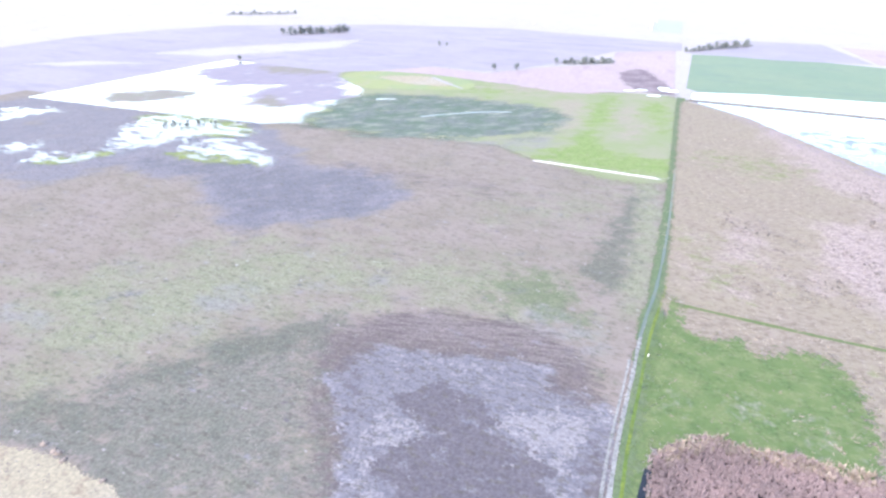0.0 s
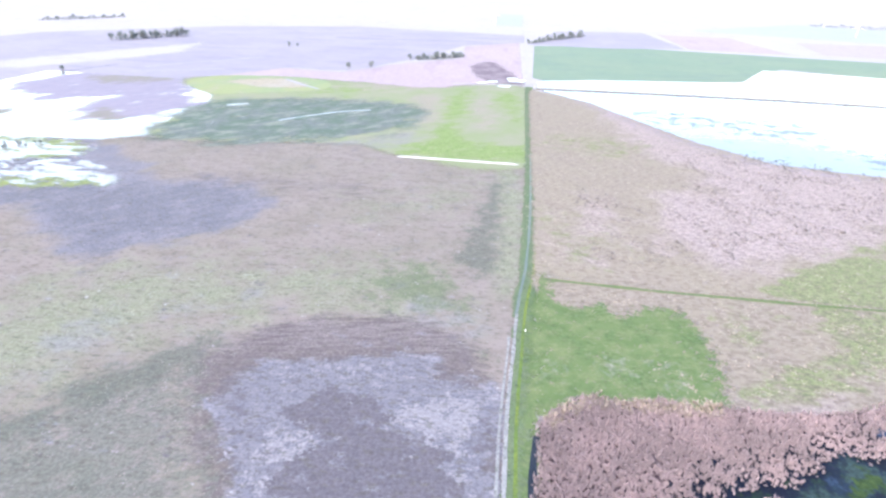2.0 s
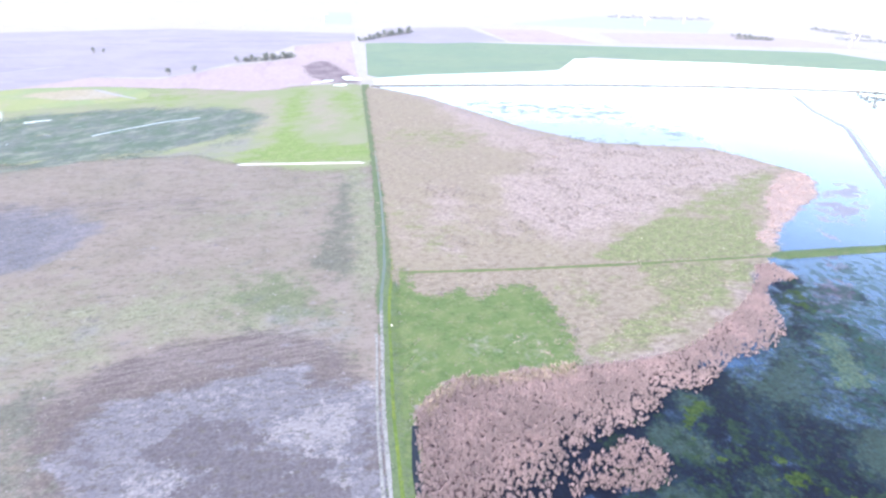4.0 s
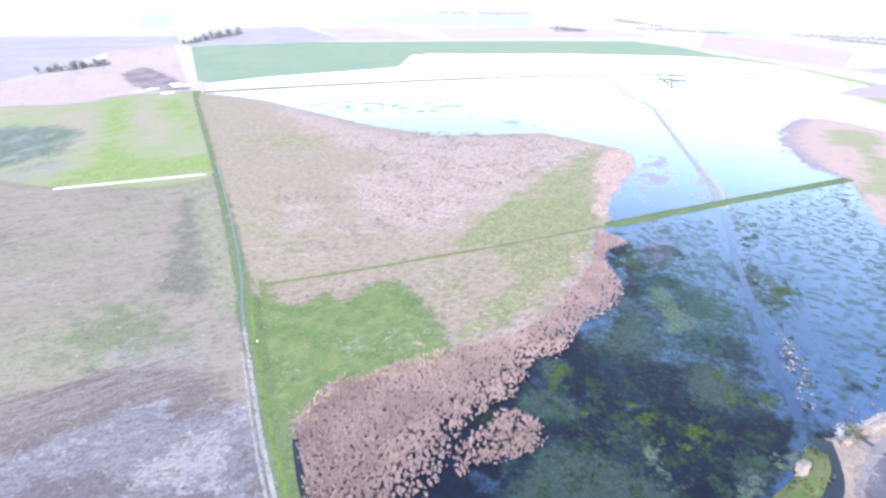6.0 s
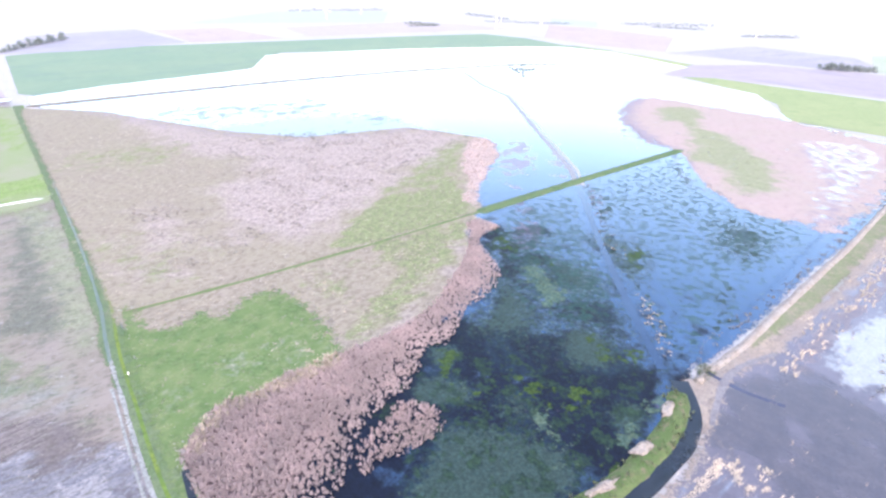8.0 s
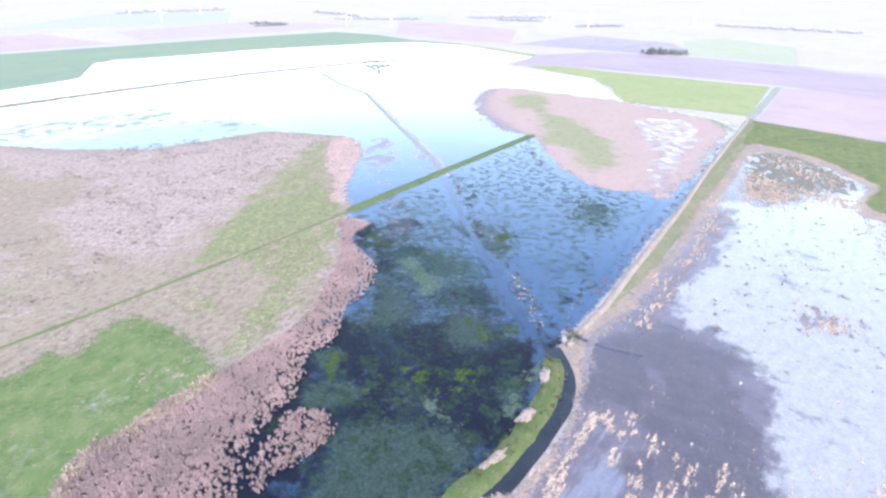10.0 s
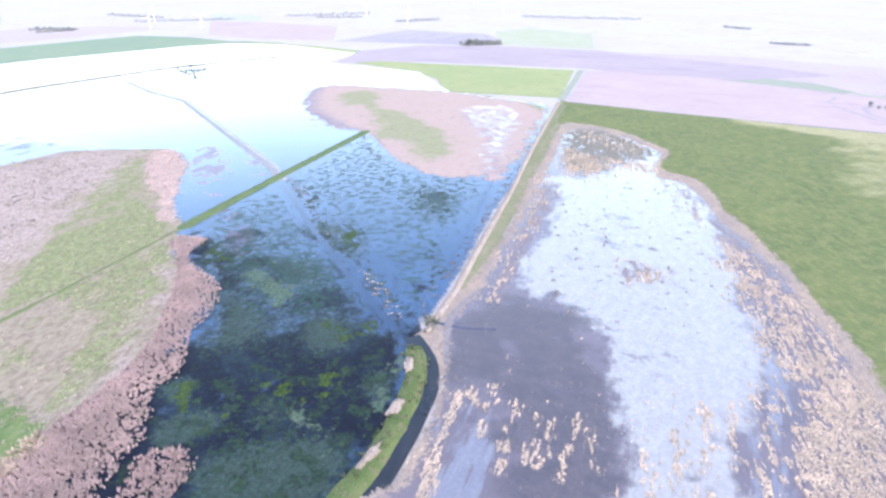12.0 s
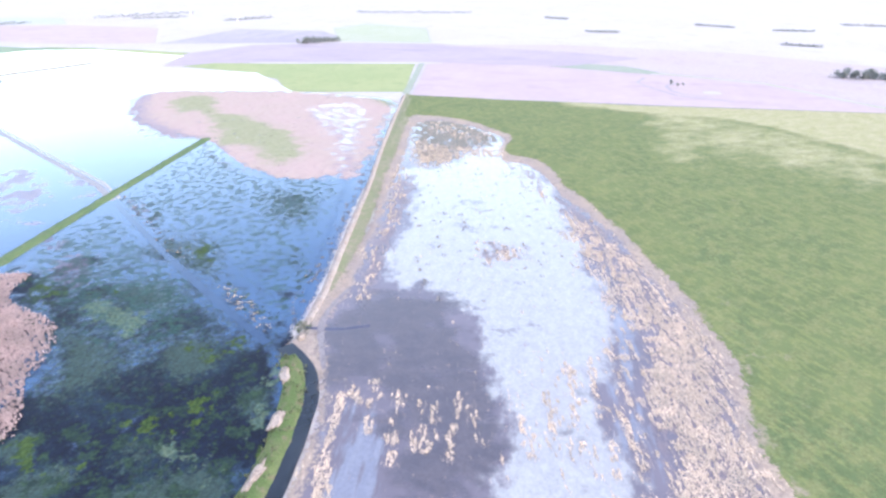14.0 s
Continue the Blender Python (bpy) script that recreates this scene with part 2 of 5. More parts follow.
M["crop"] = patchwork("winter_crop", (0.0465, 0.0635, 0.0290), (0.0595, 0.0760, 0.0345), 18, [
    ("crop", (0.0400, 0.0580, 0.0290), (0.0480, 0.0660, 0.0320), 20, 2.8, 0.30, 0.75, 1.0, (1.6, 1), -40),
    ("crop", (0.0800, 0.0920, 0.0380), (0.1040, 0.1080, 0.0460), 2.2, 3.0, 0.14, 0.45, 1.0, (2.6, 1), -150),
    ("crop", (0.0780, 0.0850, 0.0400), (0.0900, 0.0940, 0.0470), 4.5, 3.0, 0.20, 0.55, 1.0, (1.4, 1), -50),
    ("ripe", (0.135, 0.134, 0.0764), (0.158, 0.149, 0.0999), 12, 1.8, 0.36, 0.95, 1.0, (1, 2.0), 20),
    ("bare", (0.114, 0.0976, 0.0764), (0.125, 0.109, 0.0931), 4, 2.4, 0.16, 0.8, 1.0, (1, 1), 0)], rough=0.85, shine=0.1, rag=0.6, rag_size=5, wave=0.25, grit=0.55, ground=1.0)
M["crop_far"] = land("green_field", (0.0804, 0.114, 0.0845), (0.0888, 0.119, 0.0866), (0.0764, 0.105, 0.0866), 80, 20, 3, stretch=(3, 1), rag=0.3, rag_size=12, grit=0.25)
M["crop_light"] = land("light_green_field", (0.112, 0.134, 0.0687), (0.125, 0.141, 0.0744), (0.0999, 0.125, 0.0633), 50, 12, 3, rag=0.3, rag_size=10, grit=0.25)
M["plough_pink"] = land("pinkish_fallow", (0.171, 0.140, 0.155), (0.178, 0.148, 0.161), (0.157, 0.127, 0.145), 70, 16, 3, stretch=(1, 4), rag=0.25, rag_size=12, grit=0.25)
# Green thinned towards white: haze over far fields, painted in.
M["crop_pale"] = land("hazed_green_field", (0.150, 0.166, 0.128), (0.160, 0.172, 0.142), (0.140, 0.158, 0.120), 60, 14, 3, rag=0.4, rag_size=12, grit=0.25)
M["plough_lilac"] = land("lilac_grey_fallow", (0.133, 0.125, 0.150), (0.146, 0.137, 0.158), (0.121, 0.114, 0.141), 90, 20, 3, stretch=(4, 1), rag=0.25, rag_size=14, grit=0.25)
# Near white; far ground carries its haze in this colour.
M["pale"] = land("hazed_pale_ground", (0.184, 0.177, 0.18), (0.184, 0.18, 0.184), (0.171, 0.158, 0.168), 80, 20, 4, rag=0.6, rag_size=16, fade=0.5, grit=0.25)
M["margin"] = land("reedy_margin", (0.150, 0.121, 0.106), (0.126, 0.106, 0.102), (0.086, 0.071, 0.072), 14, 2, 0.5, (0.54, 0.68), rag=1.4, rag_size=5, fade=0.5)
M["bund_grass"] = land("bund_grass", (0.078, 0.086, 0.050), (0.094, 0.094, 0.064), (0.118, 0.102, 0.082), 10, 2.5, 0.6, (0.48, 0.66), rag=1.4, rag_size=4, fade=0.6)
M["rut"] = land("pale_gravel", (0.145, 0.145, 0.152), (0.118, 0.121, 0.126), (0.0651, 0.0706, 0.0633), 6, 1.2, 0.4, (0.50, 0.66), rag=2.0, rag_size=9, bump=0.1, fade=1.2)
M["verge"] = land("yellow_green_verge", (0.0725, 0.0976, 0.0217), (0.0548, 0.0888, 0.0217), (0.0427, 0.0687, 0.0198), 8, 2, 0.5, rag=1.2, rag_size=3, fade=0.9)
M["lane"] = land("grassy_lane", (0.0532, 0.0764, 0.0413), (0.0633, 0.0804, 0.0486), (0.0386, 0.0565, 0.0348), 8, 2, 0.6, rag=0.8, rag_size=3, fade=0.9)
M["path"] = land("path_grass", (0.0501, 0.0744, 0.0278), (0.0598, 0.0784, 0.0335), (0.0706, 0.0725, 0.0471), 9, 2, 0.5, rag=0.9, rag_size=3, fade=0.6, bump=0.2)
M["bank"] = land("bank_turf", (0.0400, 0.0620, 0.0230), (0.0560, 0.0710, 0.0320), (0.0760, 0.0680, 0.0460), 6, 1.4, 0.4, (0.50, 0.66), bump=0.4)
M["soil"] = land("bare_bank_soil", (0.150, 0.124, 0.114), (0.172, 0.150, 0.142), (0.086, 0.068, 0.062), 4, 0.9, 0.35, (0.50, 0.68), bump=0.3)
M["bund_turf"] = land("bund_turf", (0.066, 0.078, 0.042), (0.080, 0.086, 0.054), (0.108, 0.094, 0.074), 9, 3, 0.6, (0.48, 0.66), bump=0.3)
M["yard"] = land("trampled_soil", (0.0764, 0.0581, 0.0725), (0.117, 0.0954, 0.109), (0.0532, 0.0386, 0.0501), 18, 5, 1.5, rag=0.8, rag_size=10, fade=0.7)
M["lake"] = patchwork("marsh_water", (0.013, 0.033, 0.076), (0.018, 0.042, 0.092), 30, [("mauve", (0.0725, 0.0581, 0.0888), (0.0954, 0.0744, 0.0976), 9, 2.6, 0.14, 0.75, 0.6, (1, 1), 0), ("fleck", (0.118, 0.154, 0.164), (0.132, 0.158, 0.170), 30, 1.2, 0.40, 0.40, 0.9, (1.6, 1), 0), ("drift", (0.092, 0.104, 0.136), (0.110, 0.118, 0.148), 9, 3.0, 0.24, 0.6, 0.9, (1.2, 1), 0)], rag=0.5, rag_size=6)
# Pale base adds the sky's white on top of the glossy reflection.
M["flood"] = wet("sky_white_flood", (0.107, 0.112, 0.133), (0.126, 0.13, 0.144), 40, 0.08, rag=2.4, rag_size=6, fade=0.4, stretch=(2, 1))
M["ditch"] = wet("ditch_water", (0.0065, 0.0085, 0.0130), (0.0095, 0.0120, 0.0170), 10, 0.14, 0.01)
M["channel"] = wet("open_channel", (0.0105, 0.0230, 0.0520), (0.0135, 0.0290, 0.0620), 10, 0.10, 0.01, rag=1.0, rag_size=5, fade=0.9)
M["reed"] = leafy("dry_reed", (0.136, 0.104, 0.117), (0.280, 0.222, 0.241))
# Lighter tones of the dry reed, for the edge reeds.
M["reed_pale"] = leafy("light_pink_reed", (0.190, 0.146, 0.146), (0.290, 0.226, 0.226))
# Dark with near-black flecks, so the gaps between reed clumps come out dark.
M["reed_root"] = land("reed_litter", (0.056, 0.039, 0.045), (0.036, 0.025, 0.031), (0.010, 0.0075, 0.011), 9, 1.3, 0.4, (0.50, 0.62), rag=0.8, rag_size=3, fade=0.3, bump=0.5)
M["tuft"] = leafy("dry_grass_tuft", (0.125, 0.101, 0.088), (0.215, 0.182, 0.152))
M["brush"] = leafy("brown_grass_tuft", (0.0500, 0.0430, 0.0430), (0.0980, 0.0860, 0.0790))
M["stubble"] = leafy("cream_stubble", (0.160, 0.128, 0.110), (0.360, 0.294, 0.240))
M["straw"] = leafy("floating_straw", (0.115, 0.085, 0.078), (0.235, 0.183, 0.158))
# Puddle and pool colours are whitened to stand for mirrored sky.
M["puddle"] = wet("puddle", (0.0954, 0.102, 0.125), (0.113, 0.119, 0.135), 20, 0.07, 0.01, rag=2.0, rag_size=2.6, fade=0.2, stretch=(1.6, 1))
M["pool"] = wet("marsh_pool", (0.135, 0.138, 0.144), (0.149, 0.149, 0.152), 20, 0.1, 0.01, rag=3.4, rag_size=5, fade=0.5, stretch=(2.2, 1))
M["dim"] = land("drowned_bank", (0.120, 0.124, 0.142), (0.130, 0.132, 0.148), (0.094, 0.098, 0.116), 9, 2, 0.6, rag=2.2, rag_size=5, fade=0.8)
M["rim"] = land("yellow_green_rim", (0.0954, 0.113, 0.0413), (0.0804, 0.102, 0.0456), (0.0954, 0.0954, 0.0744), 12, 4, 1, rag=1.2, rag_size=7, fade=0.4)
M["causeway"] = land("wet_turf_bank", (0.092, 0.077, 0.066), (0.104, 0.088, 0.078), (0.070, 0.058, 0.052), 9, 2, 0.6)
M["lane_wet"] = wet("lane_ditch_water", (0.040, 0.056, 0.050), (0.050, 0.066, 0.058), 6, 0.5, 0.01, rag=1.6, rag_size=5, fade=0.8)
# Distant pink and teal, both paled in the colour for haze.
M["pale_pink"] = land("hazed_pink_fallow", (0.171, 0.147, 0.161), (0.174, 0.155, 0.168), (0.161, 0.135, 0.152), 80, 20, 4, rag=0.4, rag_size=16, fade=0.4, grit=0.25)
M["pale_teal"] = land("hazed_teal_field", (0.156, 0.171, 0.176), (0.162, 0.175, 0.179), (0.148, 0.163, 0.170), 80, 20, 4, rag=0.4, rag_size=16, fade=0.4, grit=0.25)
M["weedy"] = patchwork("weedy_water", (0.013, 0.033, 0.076), (0.018, 0.042, 0.092), 30, [
    # Base colour darkened and dulled on the near side of the marsh.
    ("navy", (0.0016, 0.0028, 0.0080), (0.0026, 0.0046, 0.0120), 12, 3.0, 0.30, 1.0, 0.7, (1, 1), 0),
    ("mauve", (0.0373, 0.03, 0.0565), (0.0565, 0.04, 0.0598), 4, 2.8, 0.16, 0.75, 0.6, (1, 1), 0),
    ("haze", (0.0058, 0.0140, 0.0275), (0.0085, 0.0195, 0.0300), 12, 2.8, 0.30, 0.6, 0.70, (1, 1), 30),
    ("haze", (0.0058, 0.0150, 0.0190), (0.0118, 0.0245, 0.0230), 1.5, 2.6, 0.10, 0.68, 0.75, (1, 1), 75),
    ("haze", (0.0020, 0.0042, 0.0070), (0.0040, 0.0080, 0.0100), 1.2, 2.8, 0.08, 0.60, 0.6, (1, 1), 20),
    ("haze", (0.0230, 0.0420, 0.0360), (0.0320, 0.0520, 0.0420), 1.6, 1.4, 0.07, 0.35, 0.7, (1, 1), 130),
    ("fleck", (0.0062, 0.0200, 0.0230), (0.0120, 0.0330, 0.0270), 2.7, 2.6, 0.09, 0.72, 0.7, (1.3, 1), -60),
    ("mat", (0.0036, 0.0090, 0.0090), (0.0100, 0.0220, 0.0125), 4, 3.2, 0.09, 0.85, 0.7, (1, 1), 60),
    ("pale", (0.0256, 0.0456, 0.04), (0.0427, 0.0616, 0.0413), 3.6, 2.8, 0.08, 0.75, 0.8, (1, 1), 100),
    ("lime", (0.012, 0.0246, 0.00732), (0.0226, 0.0386, 0.00949), 3.8, 2.8, 0.08, 0.85, 0.8, (1, 1), 140)], rag=0.8, rag_size=8, fade=0.6, grit=0.9)
# One matt pale tone for creeks, wet streaks, wheel line and drain edge.
M["creek"] = land("pale_matt_strip", (0.155, 0.155, 0.171), (0.168, 0.168, 0.177), (0.135, 0.135, 0.155), 20, 6, 1, rag=0.8, rag_size=6, fade=0.4, grit=0.3)
M["plough_dark"] = land("damp_furrow", (0.0804, 0.0744, 0.102), (0.0909, 0.0845, 0.112), (0.0651, 0.0598, 0.0845), 20, 6, 1, rag=0.8, rag_size=6, fade=0.4, grit=0.3)
M["pond"] = patchwork("sky_tinted_pond", (0.0560, 0.0515, 0.0680), (0.0680, 0.0610, 0.0790), 12, [
    # Open water is whitened in its base colour to stand for reflected sky.
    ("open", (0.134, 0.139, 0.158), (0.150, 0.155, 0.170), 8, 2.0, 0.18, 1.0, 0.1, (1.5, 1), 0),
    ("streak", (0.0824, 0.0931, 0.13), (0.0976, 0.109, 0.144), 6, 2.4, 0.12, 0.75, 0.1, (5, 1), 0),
    ("mud", (0.0620, 0.0530, 0.0700), (0.0800, 0.0660, 0.0770), 3.0, 3.0, 0.10, 0.8, 0.6, (2, 1), 6),
    ("dark", (0.0350, 0.0342, 0.0465), (0.0450, 0.0415, 0.0530), 9, 3.0, 0.26, 0.95, 0.4, (1, 1.6), 0),
    ("tan", (0.0954, 0.0784, 0.0651), (0.0456, 0.0501, 0.04), 4, 2.6, 0.08, 0.85, 0.8, (1.5, 1), 0)], rough=0.14, rag=0.9, rag_size=6, fade=0.5, grit=0.3)
M["dike"] = land("dike_turf", (0.0386, 0.0633, 0.0312), (0.0471, 0.0706, 0.0348), (0.0565, 0.0687, 0.0427), 9, 2, 0.5, bump=0.3)
M["plough_rose"] = land("rose_fallow", (0.144, 0.125, 0.149), (0.155, 0.135, 0.155), (0.13, 0.114, 0.144), 90, 20, 3, stretch=(1, 5), rag=0.25, rag_size=14, grit=0.25)
M["track_pale"] = land("pale_green_track", (0.114, 0.133, 0.114), (0.125, 0.138, 0.125), (0.0976, 0.117, 0.0954), 12, 3, 0.8, rag=0.6, rag_size=6, fade=0.5)
M["dim_wet"] = wet("inlet_water", (0.0217, 0.0236, 0.0456), (0.0267, 0.0289, 0.0516), 8, 0.2, 0.01, rag=1.4, rag_size=2, fade=1.0)
M["silt"] = land("pale_silt", (0.0888, 0.0824, 0.0954), (0.102, 0.0954, 0.107), (0.0651, 0.0581, 0.0725), 6, 1.6, 0.5, rag=2.4, rag_size=3, fade=1.2, bump=0.1)
M["sedge"] = leafy("green_sedge", (0.0141, 0.0246, 0.00784), (0.0427, 0.0565, 0.0226))
# The water's sky-white is in the base colour; lilac and tan lie over it.
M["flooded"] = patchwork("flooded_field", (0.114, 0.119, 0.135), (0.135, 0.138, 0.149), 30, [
    ("lilac", (0.112, 0.102, 0.135), (0.133, 0.119, 0.147), 12, 2.6, 0.22, 0.9, 1.0, (2.6, 1), 48),
    ("tan", (0.114, 0.0954, 0.0976), (0.0909, 0.0954, 0.0651), 7, 2.6, 0.20, 0.85, 1.0, (2.4, 1), 48)], rough=0.1, rag=0.6, rag_size=9, fade=0.4, grit=0.2)
# Shaded copy of dry_reed: the islet's shade is put into the colour.
M["reed_shaded"] = leafy("shaded_reed", (0.110, 0.080, 0.092), (0.260, 0.198, 0.218))
# Foliage tones lifted towards grey: distance haze is in the colour.
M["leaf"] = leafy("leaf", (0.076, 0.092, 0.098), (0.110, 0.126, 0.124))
# Paler, bluer foliage for far tree lines, with more haze painted in.
M["leaf_hazed"] = leafy("haze_grey_leaf", (0.092, 0.108, 0.116), (0.128, 0.140, 0.142))
M["bark"] = solid("bark", (0.10, 0.085, 0.08), 0.9)
M["white"] = solid("white_paint", (0.75, 0.75, 0.76), 0.5, 0.05)
M["chalk"] = solid("white_sheeting", (0.30, 0.31, 0.33), 0.6, 0.15, 2)

# ---- building helpers ----
def mesh_ob(name, verts, faces, mat, parent=None):
    me = bpy.data.meshes.new(name)
    me.from_pydata([tuple(v) for v in verts], [], [tuple(int(i) for i in f) for f in faces])
    me.materials.append(mat)
    ob = new(name, me)
    if parent:
        ob.parent = parent
    return ob


def part(name, bm, mat, parent, label=""):
    me = bpy.data.meshes.new(name)
    bm.to_mesh(me)
    bm.free()
    me.materials.append(mat)
    ob = new(name, me)
    ob.parent = parent
    return tagged(ob, label)


def rounded(corners, step=4.0):
    """A closed line through the corners, smooth, a point every step metres."""
    c, out = np.array(corners, float), []
    for i in range(len(c)):
        a, b, d, e = c[i - 1], c[i], c[(i + 1) % len(c)], c[(i + 2) % len(c)]
        for s in np.arange(0, 1, 1 / max(1, int(np.hypot(*(d - b)) / step))):
            out.append(0.5 * (2 * b + (d - a) * s + (2 * a - 5 * b + 4 * d - e) * s**2 + (3 * b - a - 3 * d + e) * s**3))
    return np.array(out)


def inside(points, line):
    """How far each point lies inside the closed line (outside: negative)."""
    p, d2, odd = points, np.full(len(points), 1e12), np.zeros(len(points), bool)
    for a, b in zip(line, np.roll(line, -1, 0)):
        ab = b - a
        s = np.clip(((p - a) @ ab) / max(ab @ ab, 1e-9), 0, 1)
        d2 = np.minimum(d2, ((p - a - s[:, None] * ab) ** 2).sum(1))
        cross = (a[1] > p[:, 1]) != (b[1] > p[:, 1])
        odd ^= cross & (p[:, 0] < ab[0] * (p[:, 1] - a[1]) / (ab[1] if abs(ab[1]) > 1e-9 else 1e-9) + a[0])
    return np.sqrt(d2) * np.where(odd, 1, -1)


LEVEL = [0.02]


def level():
    """Each sheet lies a little above the one before it."""
    LEVEL[0] += 0.003
    return LEVEL[0]


def sheet(name, corners, mat, label, category, soft=4.0, cell=None, most=1.0, smooth=True, group="", least=0.02):
    """A patch of land or water with a soft border: a grid whose weight 'cover' falls from 1 inside to 0 outside."""
    line = rounded(corners) if smooth else np.array(corners, float)
    lo, hi = line.min(0) - soft, line.max(0) + soft
    cell = cell or max(1.2, min(8.0, float((hi - lo).max()) / 90, soft / 1.5))
    nx, ny = (np.ceil((hi - lo) / cell).astype(int) + 1)
    gx, gy = np.meshgrid(lo[0] + np.arange(nx) * cell, lo[1] + np.arange(ny) * cell, indexing="ij")
    pts = np.c_[gx.ravel(), gy.ravel()]
    depth = inside(pts, line)
    cover = np.clip((depth + soft) / (2 * soft), 0, 1) * most
    ids = np.arange(nx * ny).reshape(nx, ny)
    quads = np.stack([ids[:-1, :-1], ids[1:, :-1], ids[1:, 1:], ids[:-1, 1:]], -1).reshape(-1, 4)
    quads = quads[(cover[quads] > least).any(1)]
    used, back = np.unique(quads, return_inverse=True)
    ob = mesh_ob(name, np.c_[pts[used], np.full(len(used), level())], back.reshape(-1, 4), mat)
    ob.data.attributes.new("cover", "FLOAT", "POINT").data.foreach_set("value", cover[used].astype(np.float32))
    return tagged(ob, label, category, group, "structure")


def zones(ob, weight, areas):
    """Gives a sheet a weight that rises inside each (outline, soft border, most)."""
    co = np.array([v.co[:2] for v in ob.data.vertices])
    w = np.zeros(len(co))
    for corners, soft, most in areas:
        w = np.maximum(w, most * np.clip((inside(co, rounded(corners)) + soft) / (2 * soft), 0, 1))
    ob.data.attributes.new(weight, "FLOAT", "POINT").data.foreach_set("value", w.astype(np.float32))


def strip(line, width, step=2.0, wobble=0.0, seed=0):
    """The outline of a band along an open line."""
    c = np.array(line, float)
    pts = [c[0]]
    for a, b in zip(c, c[1:]):
        n = max(1, int(np.hypot(*(b - a)) / step))
        pts += [a + (b - a) * k / n for k in range(1, n + 1)]
    pts = np.array(pts)
    for _ in range(3):
        pts[1:-1] = (pts[:-2] + 2 * pts[1:-1] + pts[2:]) / 4
    d = np.gradient(pts, axis=0)
    d /= np.hypot(*d.T)[:, None]
    side = np.c_[-d[:, 1], d[:, 0]]
    w = np.array([width / 2 * (1 + wobble * noise.noise((p[0] / 7, p[1] / 7, seed))) for p in pts])[:, None]
    return pts, side, w


def ridge(name, line, profile, mat, label, category, seed=0, wobble=0.25, kind="structure", step=1.5, ends=(1.0, 1.0)):
    """A bank: cross-section of (across, height) pairs swept along a line, uneven."""
    pts, side, _ = strip(line, 1.0, step)
    rows, k = [], len(profile)
    for i, p in enumerate(pts):
        taper = min(1.0, 0.15 + min(i, len(pts) - 1 - i) / 3)
        broad = ends[0] + (ends[1] - ends[0]) * i / (len(pts) - 1)
        for a, h in profile:
            n = noise.noise((p[0] / 5 + a, p[1] / 5, seed))
            q = p + side[i] * a * broad * (1 + wobble * n)
            rows.append((q[0], q[1], max(0.0, h * taper * broad * (1 + wobble * 1.6 * noise.noise((p[0] / 3, p[1] / 3 + a, seed + 7)))) if h > 0 else h))
    faces = [(i * k + j, i * k + j + 1, (i + 1) * k + j + 1, (i + 1) * k + j) for i in range(len(pts) - 1) for j in range(k - 1)]
    ob = mesh_ob(name, rows, faces, mat)
    for f in ob.data.polygons:
        f.use_smooth = True
    return tagged(ob, label, category, kind=kind)


def scattered(name, corners, per_m2, seed, where=None):
    """Random places inside an outline."""
    rng = np.random.default_rng(seed)
    line = rounded(corners)
    lo, hi = line.min(0), line.max(0)
    n = int(per_m2 * np.prod(hi - lo))
    p = rng.uniform(lo, hi, (n, 2))
    d = inside(p, line)
    keep = d > rng.uniform(-1.0, 1.5, n)
    return p[keep], d[keep]


def clumps(name, places, sizes, heights, mat, label, category, blades=7, spread=0.5, width=0.22, seed=0, base=0.0, along=None):
    """Many tufts in one mesh: each a fan of tapered, leaning blades; along: the way (degrees) in which they have been laid."""
    rng = np.random.default_rng(seed)
    n = len(places)
    az = rng.uniform(0, 2 * np.pi, (n, blades))
    if along is not None:
        az = radians(along) + np.pi * rng.integers(0, 2, (n, blades)) + rng.normal(0, 0.45, (n, blades))
    lean = rng.uniform(0.1, 1.0, (n, blades)) * spread
    size, tall = np.asarray(sizes)[:, None], np.asarray(heights)[:, None] * rng.uniform(0.6, 1.1, (n, blades))
    foot = np.stack([places[:, :1] + size * 0.35 * np.cos(az) * rng.uniform(0, 1, (n, blades)),
                     places[:, 1:] + size * 0.35 * np.sin(az) * rng.uniform(0, 1, (n, blades))], -1)
    tip = foot + (size * lean)[..., None] * np.stack([np.cos(az), np.sin(az)], -1)
    turn = az + np.pi / 2 + rng.uniform(-0.7, 0.7, (n, blades))
    w = size * width * rng.uniform(0.6, 1.3, (n, blades))
    off = np.stack([np.cos(turn), np.sin(turn)], -1) * w[..., None] / 2
    mid = foot * 0.45 + tip * 0.55
    zero = np.full((n, blades), base)
    v = np.stack([np.concatenate([foot - off * 0.6, zero[..., None]], -1), np.concatenate([foot + off * 0.6, zero[..., None]], -1),
                  np.concatenate([mid + off, (base + tall * 0.65)[..., None]], -1), np.concatenate([mid - off, (base + tall * 0.65)[..., None]], -1),
                  np.concatenate([tip, (base + tall)[..., None]], -1)], 2).reshape(-1, 3)
    k = np.arange(n * blades) * 5
    me = bpy.data.meshes.new(name)
    tri = np.stack([k, k + 1, k + 2, k, k + 2, k + 3, k + 3, k + 2, k + 4], -1).reshape(-1)
    me.vertices.add(len(v))
    me.vertices.foreach_set("co", v.astype(np.float32).ravel())
    me.loops.add(len(tri))
    me.loops.foreach_set("vertex_index", tri.astype(np.int32))
    me.polygons.add(len(tri) // 3)
    me.polygons.foreach_set("loop_start", np.arange(0, len(tri), 3, dtype=np.int32))
    me.update(calc_edges=True)
    me.materials.append(mat)
    return tagged(new(name, me), label, category, kind="stuff")


